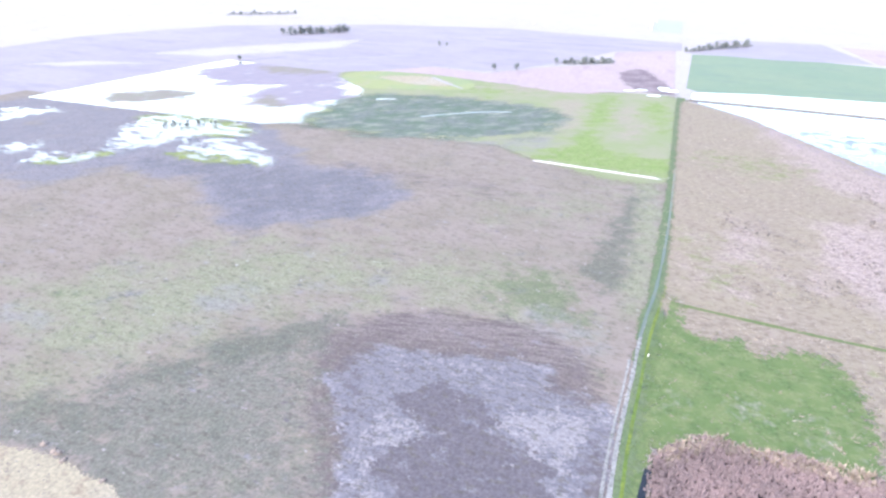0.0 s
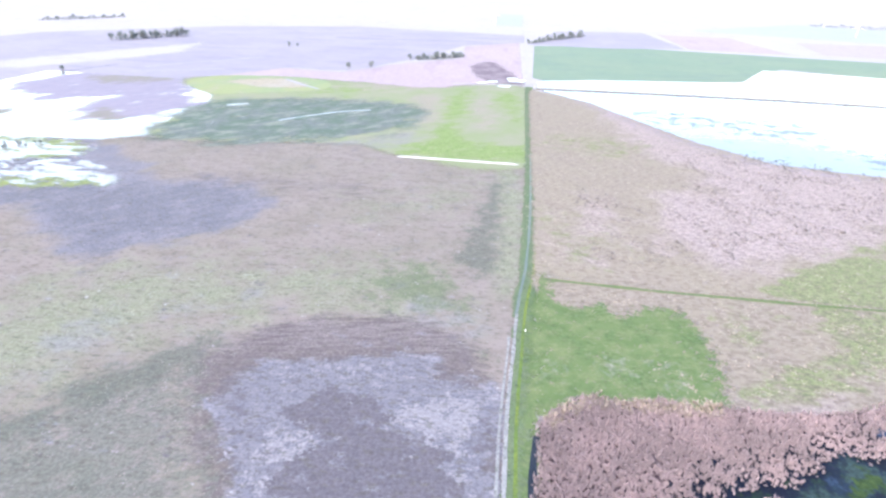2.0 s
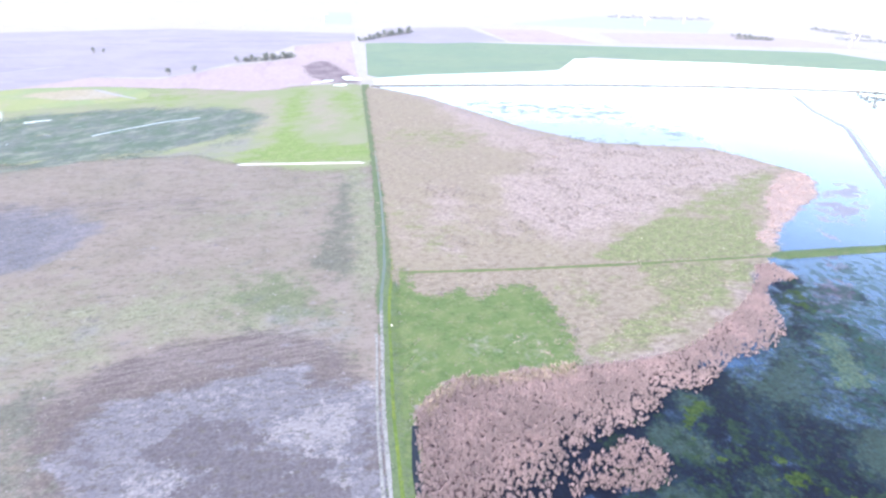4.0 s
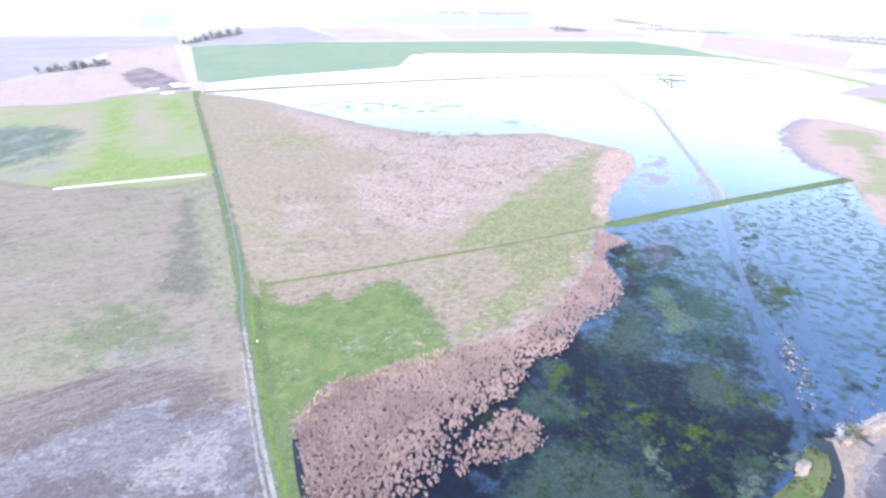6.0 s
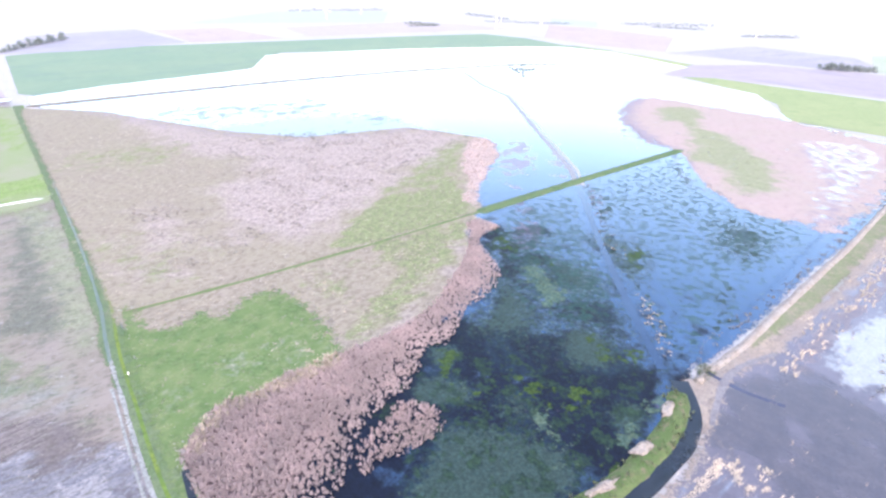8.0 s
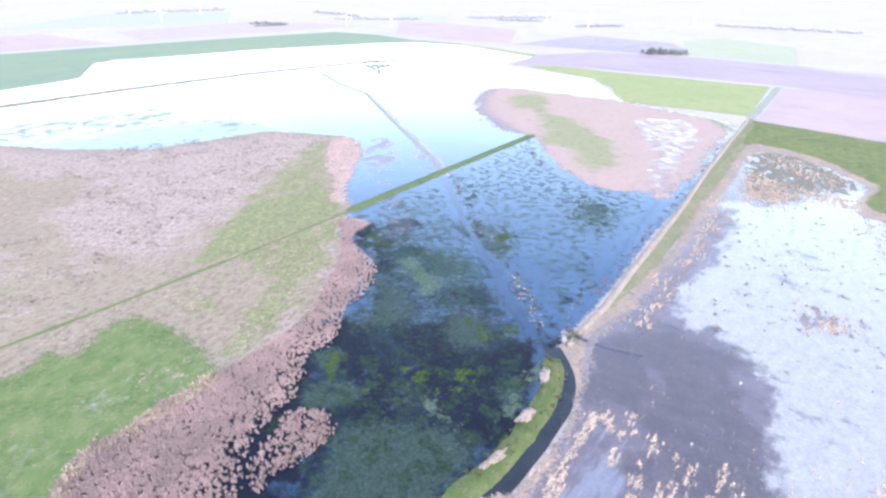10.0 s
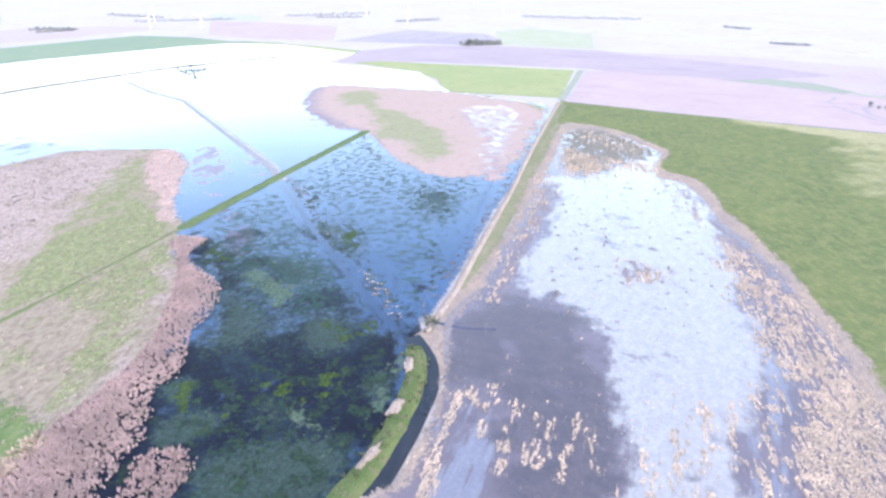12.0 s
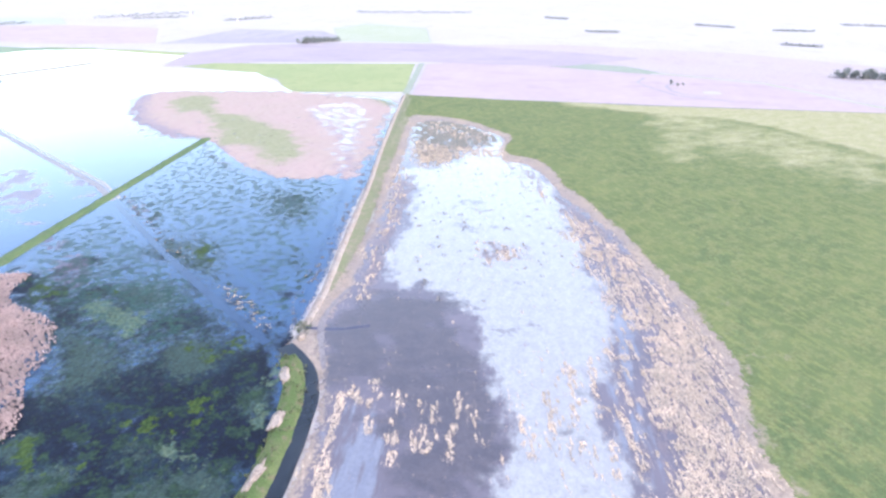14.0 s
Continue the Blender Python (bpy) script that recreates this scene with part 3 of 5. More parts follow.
def band(name, line, width, mat, label, category, wobble=0.15, seed=0, soft=0.5):
    pts, side, w = strip(line, width, 2.0, wobble, seed)
    z = level()
    rows = np.concatenate([np.c_[pts + side * w * f, np.full(len(pts), z)] for f in (-1.0, -0.6, 0.6, 1.0)])
    n = len(pts)
    faces = [(j * n + i, (j + 1) * n + i, (j + 1) * n + i + 1, j * n + i + 1) for j in range(3) for i in range(n - 1)]
    ob = mesh_ob(name, rows, faces, mat)
    ob.data.attributes.new("cover", "FLOAT", "POINT").data.foreach_set("value", np.repeat([0.2, 1, 1, 0.2], n).astype(np.float32))
    return tagged(ob, label, category, kind="structure")


def aside(line, d):
    return [(x + d, y) for x, y in line]


# ---- ground and far fields ----
s = 9000.0
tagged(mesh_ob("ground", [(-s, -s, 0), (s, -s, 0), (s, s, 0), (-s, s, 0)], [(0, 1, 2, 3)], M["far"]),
       "pinkish-grey farmland reaching the horizon, haze in its pale colour", "ground", kind="structure")


def field(name, corners, mat, label, soft=5.0, category="field", **more):
    more.setdefault("smooth", not name.startswith("field_"))
    return sheet(name, corners, M[mat], label, category, soft, **more)


field("field_1", [(-395, 79), (-620, 201), (-640, 340), (-590, 520), (-420, 660), (-241, 720), (-1, 676), (-1, 596), (-74, 544), (-108, 432), (-153, 348), (-205, 345), (-270, 275), (-374, 283), (-386, 122)],
      "plough_lilac", "lilac-grey bare fallow field beside the lane", soft=5)
field("field_2", [(-482, 278), (-456, 341), (-363, 487), (-348, 409), (-381, 353), (-417, 296)], "pale", "pale pink strip in the fallow field", 22)
field("field_3", [(-521, 185), (-489, 222), (-433, 240), (-484, 192)], "pale", "white strip in the fallow field", 14)
field("field_4", [(-215, 346), (-160, 338), (-127, 391), (-64, 446), (-71, 541), (-8, 593), (-4, 288), (-42, 300), (-88, 283), (-135, 292), (-205, 302), (-265, 285), (-268, 277)], "plough_pink", "pinkish bare field with faint wheel marks")
field("yard", [(-51, 400), (-33, 427), (-5, 328), (-18, 313), (-42, 345)], "yard", "trampled dark soil beside the crossroads", 8)
field("field_5", [(10, 570), (62, 580), (145, 582), (296, 554), (452, 526), (576, 496), (591, 425), (579, 348), (593, 280), (574, 273), (545, 334), (492, 352), (436, 386), (341, 417), (248, 458), (223, 430), (187, 378), (135, 360), (88, 353), (46, 341), (12, 341), (4, 352)],
      "crop_far", "even green crop field beyond the flood water")
field("field_6", [(3, 579), (46, 751), (172, 776), (190, 592), (92, 572)], "plough_lilac", "lilac-grey bare field")
field("field_7", [(-160, 790), (-3, 748), (-3, 680), (-160, 715)], "pale", "far field painted white as by haze")
field("field_8", [(-49, 1046), (-2, 1033), (-4, 802), (-46, 815)], "pale_teal", "blue-green field in the distance, haze in its faint colour")
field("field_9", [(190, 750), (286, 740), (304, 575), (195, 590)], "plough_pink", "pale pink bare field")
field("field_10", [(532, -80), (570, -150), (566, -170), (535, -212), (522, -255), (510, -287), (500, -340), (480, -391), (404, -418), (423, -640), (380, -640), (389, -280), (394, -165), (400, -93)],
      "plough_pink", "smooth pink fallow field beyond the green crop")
field("field_23", [(640, -120), (608, -152), (584, -189), (564, -228), (550, -273), (521, -297), (500, -340), (480, -391), (404, -418), (423, -640), (560, -520), (600, -420), (655, -300), (672, -190)], "pale_pink", "pink fallow behind the green strip, paled as by haze", 8)
field("field_11", [(608, -152), (584, -189), (564, -228), (550, -273), (521, -297), (510, -287), (522, -255), (535, -212), (570, -168)], "track_pale", "thin light green strip in the pink fallow", 4)
field("field_12", [(566, 164), (638, 122), (672, 33), (680, -76), (650, -225), (600, -297), (542, -217), (547, -76), (527, 59), (488, 145)],
      "plough_rose", "long pale lilac fallow field")
field("field_13", [(517, 61), (537, -77), (409, -88), (397, -3), (445, 23), (471, 63), (491, 130), (513, 109)], "crop_light", "light green field beside the flood water")
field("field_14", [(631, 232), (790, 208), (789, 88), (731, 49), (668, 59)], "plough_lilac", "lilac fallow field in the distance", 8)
field("field_15", [(826, 83), (897, 50), (849, -48), (689, -74), (687, 37)], "crop_pale", "square green field in the distance, paled as by haze")
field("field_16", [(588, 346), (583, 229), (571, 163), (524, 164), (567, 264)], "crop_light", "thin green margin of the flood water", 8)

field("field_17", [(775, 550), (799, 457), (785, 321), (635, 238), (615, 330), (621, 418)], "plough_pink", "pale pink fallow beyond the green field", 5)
field("field_18", [(882, 642), (899, 549), (812, 477), (789, 562)], "pale_teal", "blue-green field in the distance, haze in its faint colour", 5)
field("field_19", [(669, -80), (638, -225), (580, -345), (540, -417), (490, -469), (579, -518), (653, -406), (694, -230)], "pale_pink", "pink field in the distance, paled as by haze", 8)
field("field_20", [(486, 1016), (686, 918), (542, 712), (257, 833)], "pale_teal", "blue field in the distance, haze in its faint colour", 8)
field("field_21", [(364, 709), (572, 705), (639, 638), (658, 526), (476, 563), (344, 586)], "pale_pink", "pink field in the distance, paled as by haze", 8)
band("far_track", [(515, -292), (481, -370), (404, -415), (380, -440)], 6, M["crop_pale"], "thin green track through the pink fallow", "track", 0.3)
band("plough_arc", [(493, -279), (470, -268), (452, -274), (422, -288), (408, -323)], 3, M["plough_lilac"], "curved wheel mark in the fallow", "wheel mark", 0.3)
band("plough_arc", [(471, -299), (458, -288), (440, -288), (427, -294), (422, -312)], 3, M["plough_lilac"], "curved wheel mark in the fallow", "wheel mark", 0.3)
field("salt_lick", [(432, -310), (442, -312), (442, -322), (432, -322)], "pale", "small white bare spot in the fallow", 2, "bare spot")

band("creek", [(-215, 347), (-203, 349), (-170, 342), (-158, 350), (-138, 369), (-128, 398), (-112, 430)], 4, M["creek"], "pale winding creek at the edge of the fallow", "creek", 0.4)
band("creek", [(-330, 322), (-312, 347), (-285, 372), (-256, 403)], 4, M["creek"], "pale wet streak in the fallow", "creek", 0.5)
band("creek", [(-330, 300), (-290, 318), (-262, 330)], 3, M["creek"], "pale wet streak in the fallow", "creek", 0.5)
band("field_ditch", [(-235, 578), (-136, 584), (-60, 590)], 3.5, M["plough_dark"], "thin dark ditch across the fallow", "ditch", 0.3)
band("field_ditch", [(-384, 119), (-388, 209), (-379, 280), (-360, 330)], 3, M["plough_dark"], "thin dark ditch beside the flooded field", "ditch", 0.3)
band("bund_road", [(402, -90), (470, -87), (540, -83)], 6, M["track_pale"], "grassy track going on from the bund", "track", 0.2)
band("bund_road", [(402, -94), (470, -91), (540, -87)], 2, M["creek"], "pale wheel line of the track", "track", 0.2)
band("field_edge", [(398, -96), (391, -165), (387, -279), (382, -500)], 3, M["plough_dark"], "dark furrow between crop and fallow", "furrow", 0.3)

# ---- pasture west of the lane ----
pasture = field("pasture", [(-420, -40), (-420, 114), (-226, 119), (-90, 131), (-67, 116), (-2, 112), (-2.5, 60), (-4, 10), (-6, -10), (-8.5, -50), (-9, -80), (-9, -260), (-420, -260)], "pasture",
                "tussocky winter pasture, pinkish and green, with wet hollows and a salt pan", 2.0, "pasture", smooth=False, cell=3)
zones(pasture, "all", [([(-500, 200), (100, 200), (100, -400), (-500, -400)], 2, 0.40)])
zones(pasture, "green", [([(-180, -67), (-170, -58), (-162, -46), (-146, -27), (-125, -10), (-102, -5), (-74, -1), (-49, 3), (-29, -7), (-24, -24), (-41, -25), (-72, -32), (-91, -42), (-102, -55), (-110, -68), (-116, -78), (-120, -90), (-136, -97)], 18, 0.74), ([(-75, 56), (-43, 70), (-25, 93), (-26, 47), (-57, 33)], 18, 0.5), ([(-102, -92), (-86, -82), (-69, -89), (-70, -101), (-83, -106)], 12, 0.56), ([(-17, 97), (-7, 102), (-3, 47), (-6, -3), (-14, -13), (-15, 27)], 4, 0.75)])
zones(pasture, "lush", [([(-50, -5), (-40, 3), (-28, -6), (-25, -21), (-37, -23), (-49, -15)], 12, 0.98), ([(-164, -64), (-161, -61), (-156, -65), (-160, -67)], 3, 0.7), ([(-104, -68), (-95, -62), (-93, -68), (-102, -74)], 5, 0.5), ([(-80, -97), (-76, -94), (-70, -100), (-74, -102)], 5, 0.62), ([(-20, -40), (-13, -37), (-11, -44), (-17, -45)], 2.5, 0.6), ([(-100, -46), (-92, -41), (-92, -47), (-98, -50)], 4, 0.6)])
zones(pasture, "wash", [([(-128, -39), (-114, -37), (-101, -51), (-114, -56), (-117, -63), (-129, -57)], 14, 0.62), ([(-170, -74), (-158, -71), (-146, -78), (-155, -85)], 6, 0.55), ([(-38, -18), (-20, -16), (-13, -34), (-23, -41)], 6, 0.55), ([(-100, -31), (-82, -19), (-76, -27), (-91, -42)], 8, 0.5)])
zones(pasture, "damp", [([(-18, 93), (-14, 70), (-14, 32), (-13, 0), (-27, 9), (-24, 28), (-20, 61)], 7, 0.92), ([(-117, -89), (-114, -80), (-107, -72), (-106, -64), (-99, -58), (-92, -49), (-85, -41), (-82, -54), (-92, -68), (-102, -77), (-107, -85), (-112, -90)], 5, 0.9), ([(-133, -100), (-122, -93), (-110, -92), (-105, -99), (-118, -100), (-128, -103)], 7, 0.92), ([(-115, -94), (-102, -85), (-81, -87), (-83, -103), (-93, -102)], 10, 0.48)])
zones(pasture, "marsh", [([(-260, -13), (-388, 60), (-395, 112), (-330, 106), (-270, 113), (-226, 113), (-183, 84), (-162, 63), (-136, 67), (-117, 58), (-101, 51), (-101, 40), (-110, 18), (-127, 0), (-148, -11), (-166, 1), (-193, 19), (-233, 18)], 9, 0.85)])
zones(pasture, "hollow", [([(-240, 30), (-191, 49), (-161, 56), (-136, 64), (-117, 56), (-104, 47), (-112, 20), (-128, 3), (-149, -6), (-166, 6), (-193, 24)], 12, 0.75)])
zones(pasture, "tussock", [([(-81, -63), (-81, -47), (-70, -36), (-53, -30), (-33, -28), (-18, -37), (-11, -50), (-9, -57), (-8, -89), (-51, -106), (-64, -87)], 7, 0.85)])
zones(pasture, "pan", [([(-74, -62), (-69, -52), (-58, -49), (-47, -46), (-36, -43), (-28, -43), (-21, -49), (-15, -52), (-10, -54), (-9, -64), (-9, -76), (-8, -89), (-47, -105), (-56, -90), (-62, -82), (-69, -71)], 4, 0.86)])
zones(pasture, "mud", [([(-56, -66), (-54, -61), (-46, -58), (-37, -59), (-34, -64), (-32, -69), (-30, -71), (-26, -68), (-22, -71), (-19, -73), (-18, -79), (-16, -92), (-41, -102), (-46, -90), (-52, -86), (-54, -81), (-50, -78), (-45, -72), (-51, -70)], 2.5, 0.86), ([(-16, -68), (-12, -63), (-10, -69), (-12, -74), (-15, -72)], 2, 0.7), ([(-72, -64), (-69, -58), (-62, -68), (-62, -76), (-66, -74)], 4, 0.42)])
zones(pasture, "salt", [([(-56, -78), (-55, -70), (-48, -72), (-45, -74), (-49, -79), (-54, -80)], 3, 0.72), ([(-34, -64), (-26, -58), (-15, -56), (-15, -66), (-17, -70), (-16, -78), (-14, -91), (-15, -92), (-19, -73), (-23, -70), (-30, -68)], 3, 0.72), ([(-16, -53), (-10, -54), (-9, -59), (-13, -56)], 2, 0.72), ([(-62, -79), (-56, -78), (-51, -86), (-41, -102), (-46, -104)], 3, 0.5), ([(-69, -58), (-52, -49), (-36, -46), (-33, -54), (-52, -56)], 4, 0.4)])
zones(pasture, "furrow", [([(-80, -50), (-70, -36), (-53, -29), (-32, -27), (-18, -37), (-23, -43), (-37, -42), (-56, -46), (-71, -51)], 5, 0.62), ([(-50, -78), (-34, -69), (-21, -73), (-18, -89), (-41, -98)], 6, 0.42), ([(-177, 64), (-125, 80), (-68, 73), (-63, 54), (-112, 53)], 12, 0.46)])
zones(pasture, "dusk", [([(-116, -89), (-107, -74), (-86, -55), (-75, -65), (-67, -81), (-54, -96), (-86, -109), (-112, -100)], 14, 0.72), ([(-127, -104), (-116, -100), (-103, -101), (-90, -103), (-82, -108), (-88, -109), (-99, -106), (-108, -105), (-117, -106), (-121, -108)], 2.0, 1.0)])
field("pale_mound", [(-129, -111), (-120, -108), (-115, -107), (-106, -106), (-100, -107), (-93, -107), (-88, -109), (-78, -113), (-107, -125)], "cream", "pale dry straw bank", 1.6, "bank")
for c in (((-304, 93), (-275, 116), (-225, 106), (-215, 84), (-250, 70), (-276, 79)), ((-236, 46), (-207, 40), (-172, 52), (-190, 64), (-215, 62)), ((-278, 10), (-261, 40), (-248, 36), (-262, 8))):
    field("pool_rim", c, "rim", "yellow-green grass round the marsh pools", 6, "grass", most=0.6, group="grass round the marsh pools")
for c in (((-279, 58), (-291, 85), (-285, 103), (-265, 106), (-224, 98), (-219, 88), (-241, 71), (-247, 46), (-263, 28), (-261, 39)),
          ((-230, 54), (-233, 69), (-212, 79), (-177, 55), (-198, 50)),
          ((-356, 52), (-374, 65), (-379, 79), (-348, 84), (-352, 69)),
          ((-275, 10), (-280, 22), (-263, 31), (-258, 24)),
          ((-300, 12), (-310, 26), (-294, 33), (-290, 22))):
    field("marsh_pool", c, "pool", "shallow pool with ragged edges in the marsh, sky reflection painted white", 7, "pool", most=0.68, group="pools in the marsh")
flood = field("field_22", [(-400, 100), (-392, 285), (-372, 284), (-270, 278), (-262, 262), (-225, 232), (-205, 215), (-205, 125), (-226, 112), (-330, 104)], "flooded", "sodden lilac field under flood water, the sky's white in its colour", 4, cell=3)
zones(flood, "lilac", [([(-368, 219), (-360, 280), (-289, 304), (-240, 236), (-260, 225), (-290, 204), (-318, 193)], 14, 0.95), ([(-287, 198), (-245, 233), (-214, 200), (-220, 169), (-243, 146), (-272, 161)], 12, 0.85), ([(-399, 116), (-387, 155), (-379, 251), (-374, 275), (-379, 219), (-375, 135)], 8, 0.4)])
zones(flood, "tan", [([(-363, 124), (-355, 150), (-318, 163), (-309, 143), (-331, 118), (-343, 112)], 9, 0.85), ([(-267, 160), (-268, 179), (-240, 159), (-248, 144)], 8, 0.8), ([(-342, 273), (-285, 292), (-275, 266), (-318, 248)], 10, 0.7)])
north = field("north_green", [(-263, 264), (-262, 289), (-200, 306), (-129, 297), (-78, 288), (-38, 309), (-1, 300), (-2, 114), (-67, 114), (-88, 127), (-127, 127), (-206, 125), (-215, 215)],
      "bright_green", "spring grass beyond the white bank, vivid green and straw pale", 9, "grass", most=0.95)
zones(north, "bright", [([(-60, 241), (-48, 301), (-40, 228), (-42, 176), (-30, 148), (-4, 142), (-3, 115), (-45, 111), (-66, 118), (-57, 156), (-54, 186)], 10, 0.8), ([(-28, 281), (-5, 283), (-3, 195), (-21, 222)], 12, 0.62), ([(-182, 244), (-145, 288), (-110, 277), (-131, 244)], 16, 0.5)])
zones(north, "straw", [([(-84, 252), (-64, 263), (-56, 189), (-67, 177)], 9, 0.8), ([(-42, 245), (-26, 253), (-18, 181), (-30, 175)], 9, 0.66), ([(-137, 293), (-46, 343), (-50, 303), (-120, 265)], 14, 0.66)])
zones(north, "grey", [([(-190, 115), (-116, 133), (-72, 161), (-59, 141), (-81, 121), (-139, 110)], 12, 0.56)])
field("young_crop", [(-261, 265), (-257, 292), (-231, 304), (-169, 302), (-151, 265), (-200, 238), (-225, 232)], "oval", "pale yellow-green oval of young crop", 4)
field("pale_crop", [(-235, 280), (-194, 300), (-165, 268), (-200, 260)], "cream", "cream patch in the young crop", 7, most=0.8)
field("dark_field", [(-209, 131), (-209, 202), (-167, 225), (-120, 233), (-82, 224), (-70, 190), (-78, 158), (-117, 135), (-162, 121), (-196, 123)], "dark_green", "dark waterlogged green field with glinting puddles", 15)
field("dark_puddles", [(-208, 143), (-202, 198), (-148, 218), (-85, 223), (-75, 173), (-133, 133), (-177, 129)], "puddle", "thin puddles in the dark field, glint painted into their pale colour", 12, "pool", most=0.21)
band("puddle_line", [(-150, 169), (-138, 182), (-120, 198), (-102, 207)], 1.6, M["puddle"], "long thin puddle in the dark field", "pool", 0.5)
band("puddle_line", [(-197, 200), (-185, 207)], 3, M["pool"], "puddle at the edge of the dark field, sky glare in its white colour", "pool", 0.5)
band("puddle_line", [(-194, 297), (-174, 278), (-156, 264)], 3.5, M["creek"], "pale wet strip in the spring grass", "pool", 0.5)

# ---- lane ----
lane_line = [(-9, -260), (-9.2, -76), (-9.2, -64), (-8.7, -51), (-8.1, -41), (-7.8, -32), (-7.3, -21), (-6.5, -12), (-4.6, 4), (-3.2, 28), (-2.2, 58), (-1.7, 89), (-1.1, 130), (-0.9, 210), (-0.3, 310)]


band("lane", [(x + 3.4 - 3.0 * min(1, max(0, (y + 40) / 60)), y) for x, y in lane_line], 7.0, M["lane"], "grassy farm track between two fields", "lane", 0.3)
band("lane_verge", [(x + 2.5 + 0.4 * min(1, max(0, (y + 40) / 60)), y) for x, y in lane_line], 0.9, M["verge"], "yellow-green grass verge of the lane", "verge")
band("lane_rut", aside(lane_line[:6], -1.0), 0.7, M["rut"], "pale bare wheel rut of the lane", "rut", 0.5, 3)
band("lane_rut", aside(lane_line[:8], 0.4), 1.0, M["rut"], "pale bare wheel rut of the lane", "rut", 0.5, 5)
band("lane_ditch", aside(lane_line[6:13], 0.2), 1.0, M["lane_wet"], "narrow water-filled ditch beside the lane", "ditch", 0.5, 9)
for x, y, r in ((-19, 308, 3), (-29, 326, 2.5), (-9, 333, 4), (-13, 343, 3), (-38, 318, 2.5)):
    field("yard_puddle", [(x - 2 * r, y - r), (x + r, y - r), (x + 2 * r, y + r), (x - r, y + r)], "flood", "puddle on the trampled soil, sky glare in its pale colour", 1.5, "pool", group="puddles by the crossroads")
band("cross_road", [(-60, 309), (-20, 312), (0, 316), (12, 318)], 4, M["pale"], "pale gravel cross road", "road", 0.3)
band("north_road", [(-1, 318), (-0.5, 450), (0, 693), (4, 1300)], 2.6, M["pale"], "pale gravel road running straight", "road", 0.1)

# ---- flooded marsh east of the lane ----
belt = [(-1, -61), (2, -58), (5, -56), (8, -53), (15, -54), (20, -53), (25, -51), (34, -55), (39, -52), (47, -52), (56, -51), (64, -50), (74, -46), (83, -40), (93, -34), (103, -26), (114, -14), (117, -8), (123, -9), (124, -18), (115, -19), (108, -25), (105, -33), (100, -44), (90, -51), (79, -54), (69, -60), (63, -64), (58, -62), (53, -66), (48, -70), (44, -73), (40, -72), (36, -74), (32, -75), (26, -79), (22, -85), (18, -88), (14, -90), (8, -99), (-4, -89), (-2, -74), (-2, -68), (-2, -63)]
lake = field("lake", [(8, 336), (56, 352), (181, 369), (226, 445), (378, 415), (516, 359), (559, 330), (575, 270), (549, 158), (478, 156), (469, 50), (398, -6), (384, -81), (361, -93), (217, -103), (158, -106), (112, -109), (100, -103), (88, -107), (47, -108), (4, -108), (2, -100), (0, -75), (30, -60), (100, -20), (120, 0), (180, 60), (170, 118), (120, 133), (91, 167), (63, 218), (42, 258), (8, 300)],
      "lake", "open marsh water, deep blue close by and sky-white far off", 3.0, "water", smooth=False, cell=6)
zones(lake, "mauve", [([(207, 63), (216, 55), (184, 18), (172, 22), (158, 2), (159, 15), (172, 33)], 6, 0.62), ([(225, 47), (203, 14), (190, -1), (180, 0), (198, 24)], 5, 0.60), ([(325, 80), (330, 31), (287, 1), (270, 20), (292, 50)], 10, 0.60)])
zones(lake, "fleck", [([(72, 211), (102, 189), (153, 185), (186, 151), (195, 101), (190, 83), (175, 112), (124, 117), (93, 138), (78, 174)], 16, 0.95)])
zones(lake, "drift", [([(58, 226), (79, 247), (127, 235), (169, 222), (170, 188), (135, 183), (97, 196), (64, 209)], 10, 0.5), ([(164, 180), (182, 174), (189, 144), (172, 142)], 10, 0.5), ([(90, 148), (127, 125), (106, 124)], 8, 0.45)])
meadow = field("meadow_north", [(2, 300), (0, 285), (-1, 133), (-1, 53), (-2, 2), (34, -2), (124, -3), (131, -4), (136, 8), (145, 20), (185, 50), (203, 77), (180, 121), (120, 135), (91, 169), (63, 220), (42, 261)],
               "meadow", "pink-tan dry meadow with green grass coming through", 3, "meadow", smooth=False, cell=2.6)
zones(meadow, "all", [([(-20, 320), (230, 320), (230, -20), (-20, -20)], 2, 0.42)])
zones(meadow, "pink", [([(50, 243), (79, 172), (114, 136), (178, 116), (194, 84), (161, 66), (119, 48), (86, 24), (62, 18), (45, 37), (50, 75), (79, 97), (56, 163)], 16, 1.0), ([(4, 50), (25, 86), (37, 34), (21, 4), (5, 11)], 16, 0.5)])
zones(meadow, "green", [([(66, 3), (88, 21), (105, 33), (120, 30), (138, 22), (127, 1), (109, -3), (88, -3)], 3.5, 1.0), ([(115, 42), (143, 60), (177, 80), (194, 82), (158, 41), (137, 20), (118, 29), (98, 29)], 9, 0.66), ([(3, 176), (65, 164), (53, 125), (4, 140)], 18, 0.45), ([(-4, 64), (18, 60), (32, 12), (-1, 7)], 14, 0.36)])
zones(meadow, "rim", [([(180, 121), (120, 135), (91, 169), (63, 220), (42, 261), (6, 300), (30, 262), (55, 215), (85, 160), (118, 127), (175, 114)], 5, 0.6)])
meadow = field("meadow_south", [(-3, 3), (33, 1), (73, -1), (126, -2), (112, -30), (90, -48), (50, -66), (20, -75), (-1, -62), (0, -20)], "meadow", "tan dry meadow with green grass coming through", 3, "meadow", smooth=False, cell=2.2)
zones(meadow, "all", [([(-20, 20), (150, 20), (150, -90), (-20, -90)], 2, 0.46)])
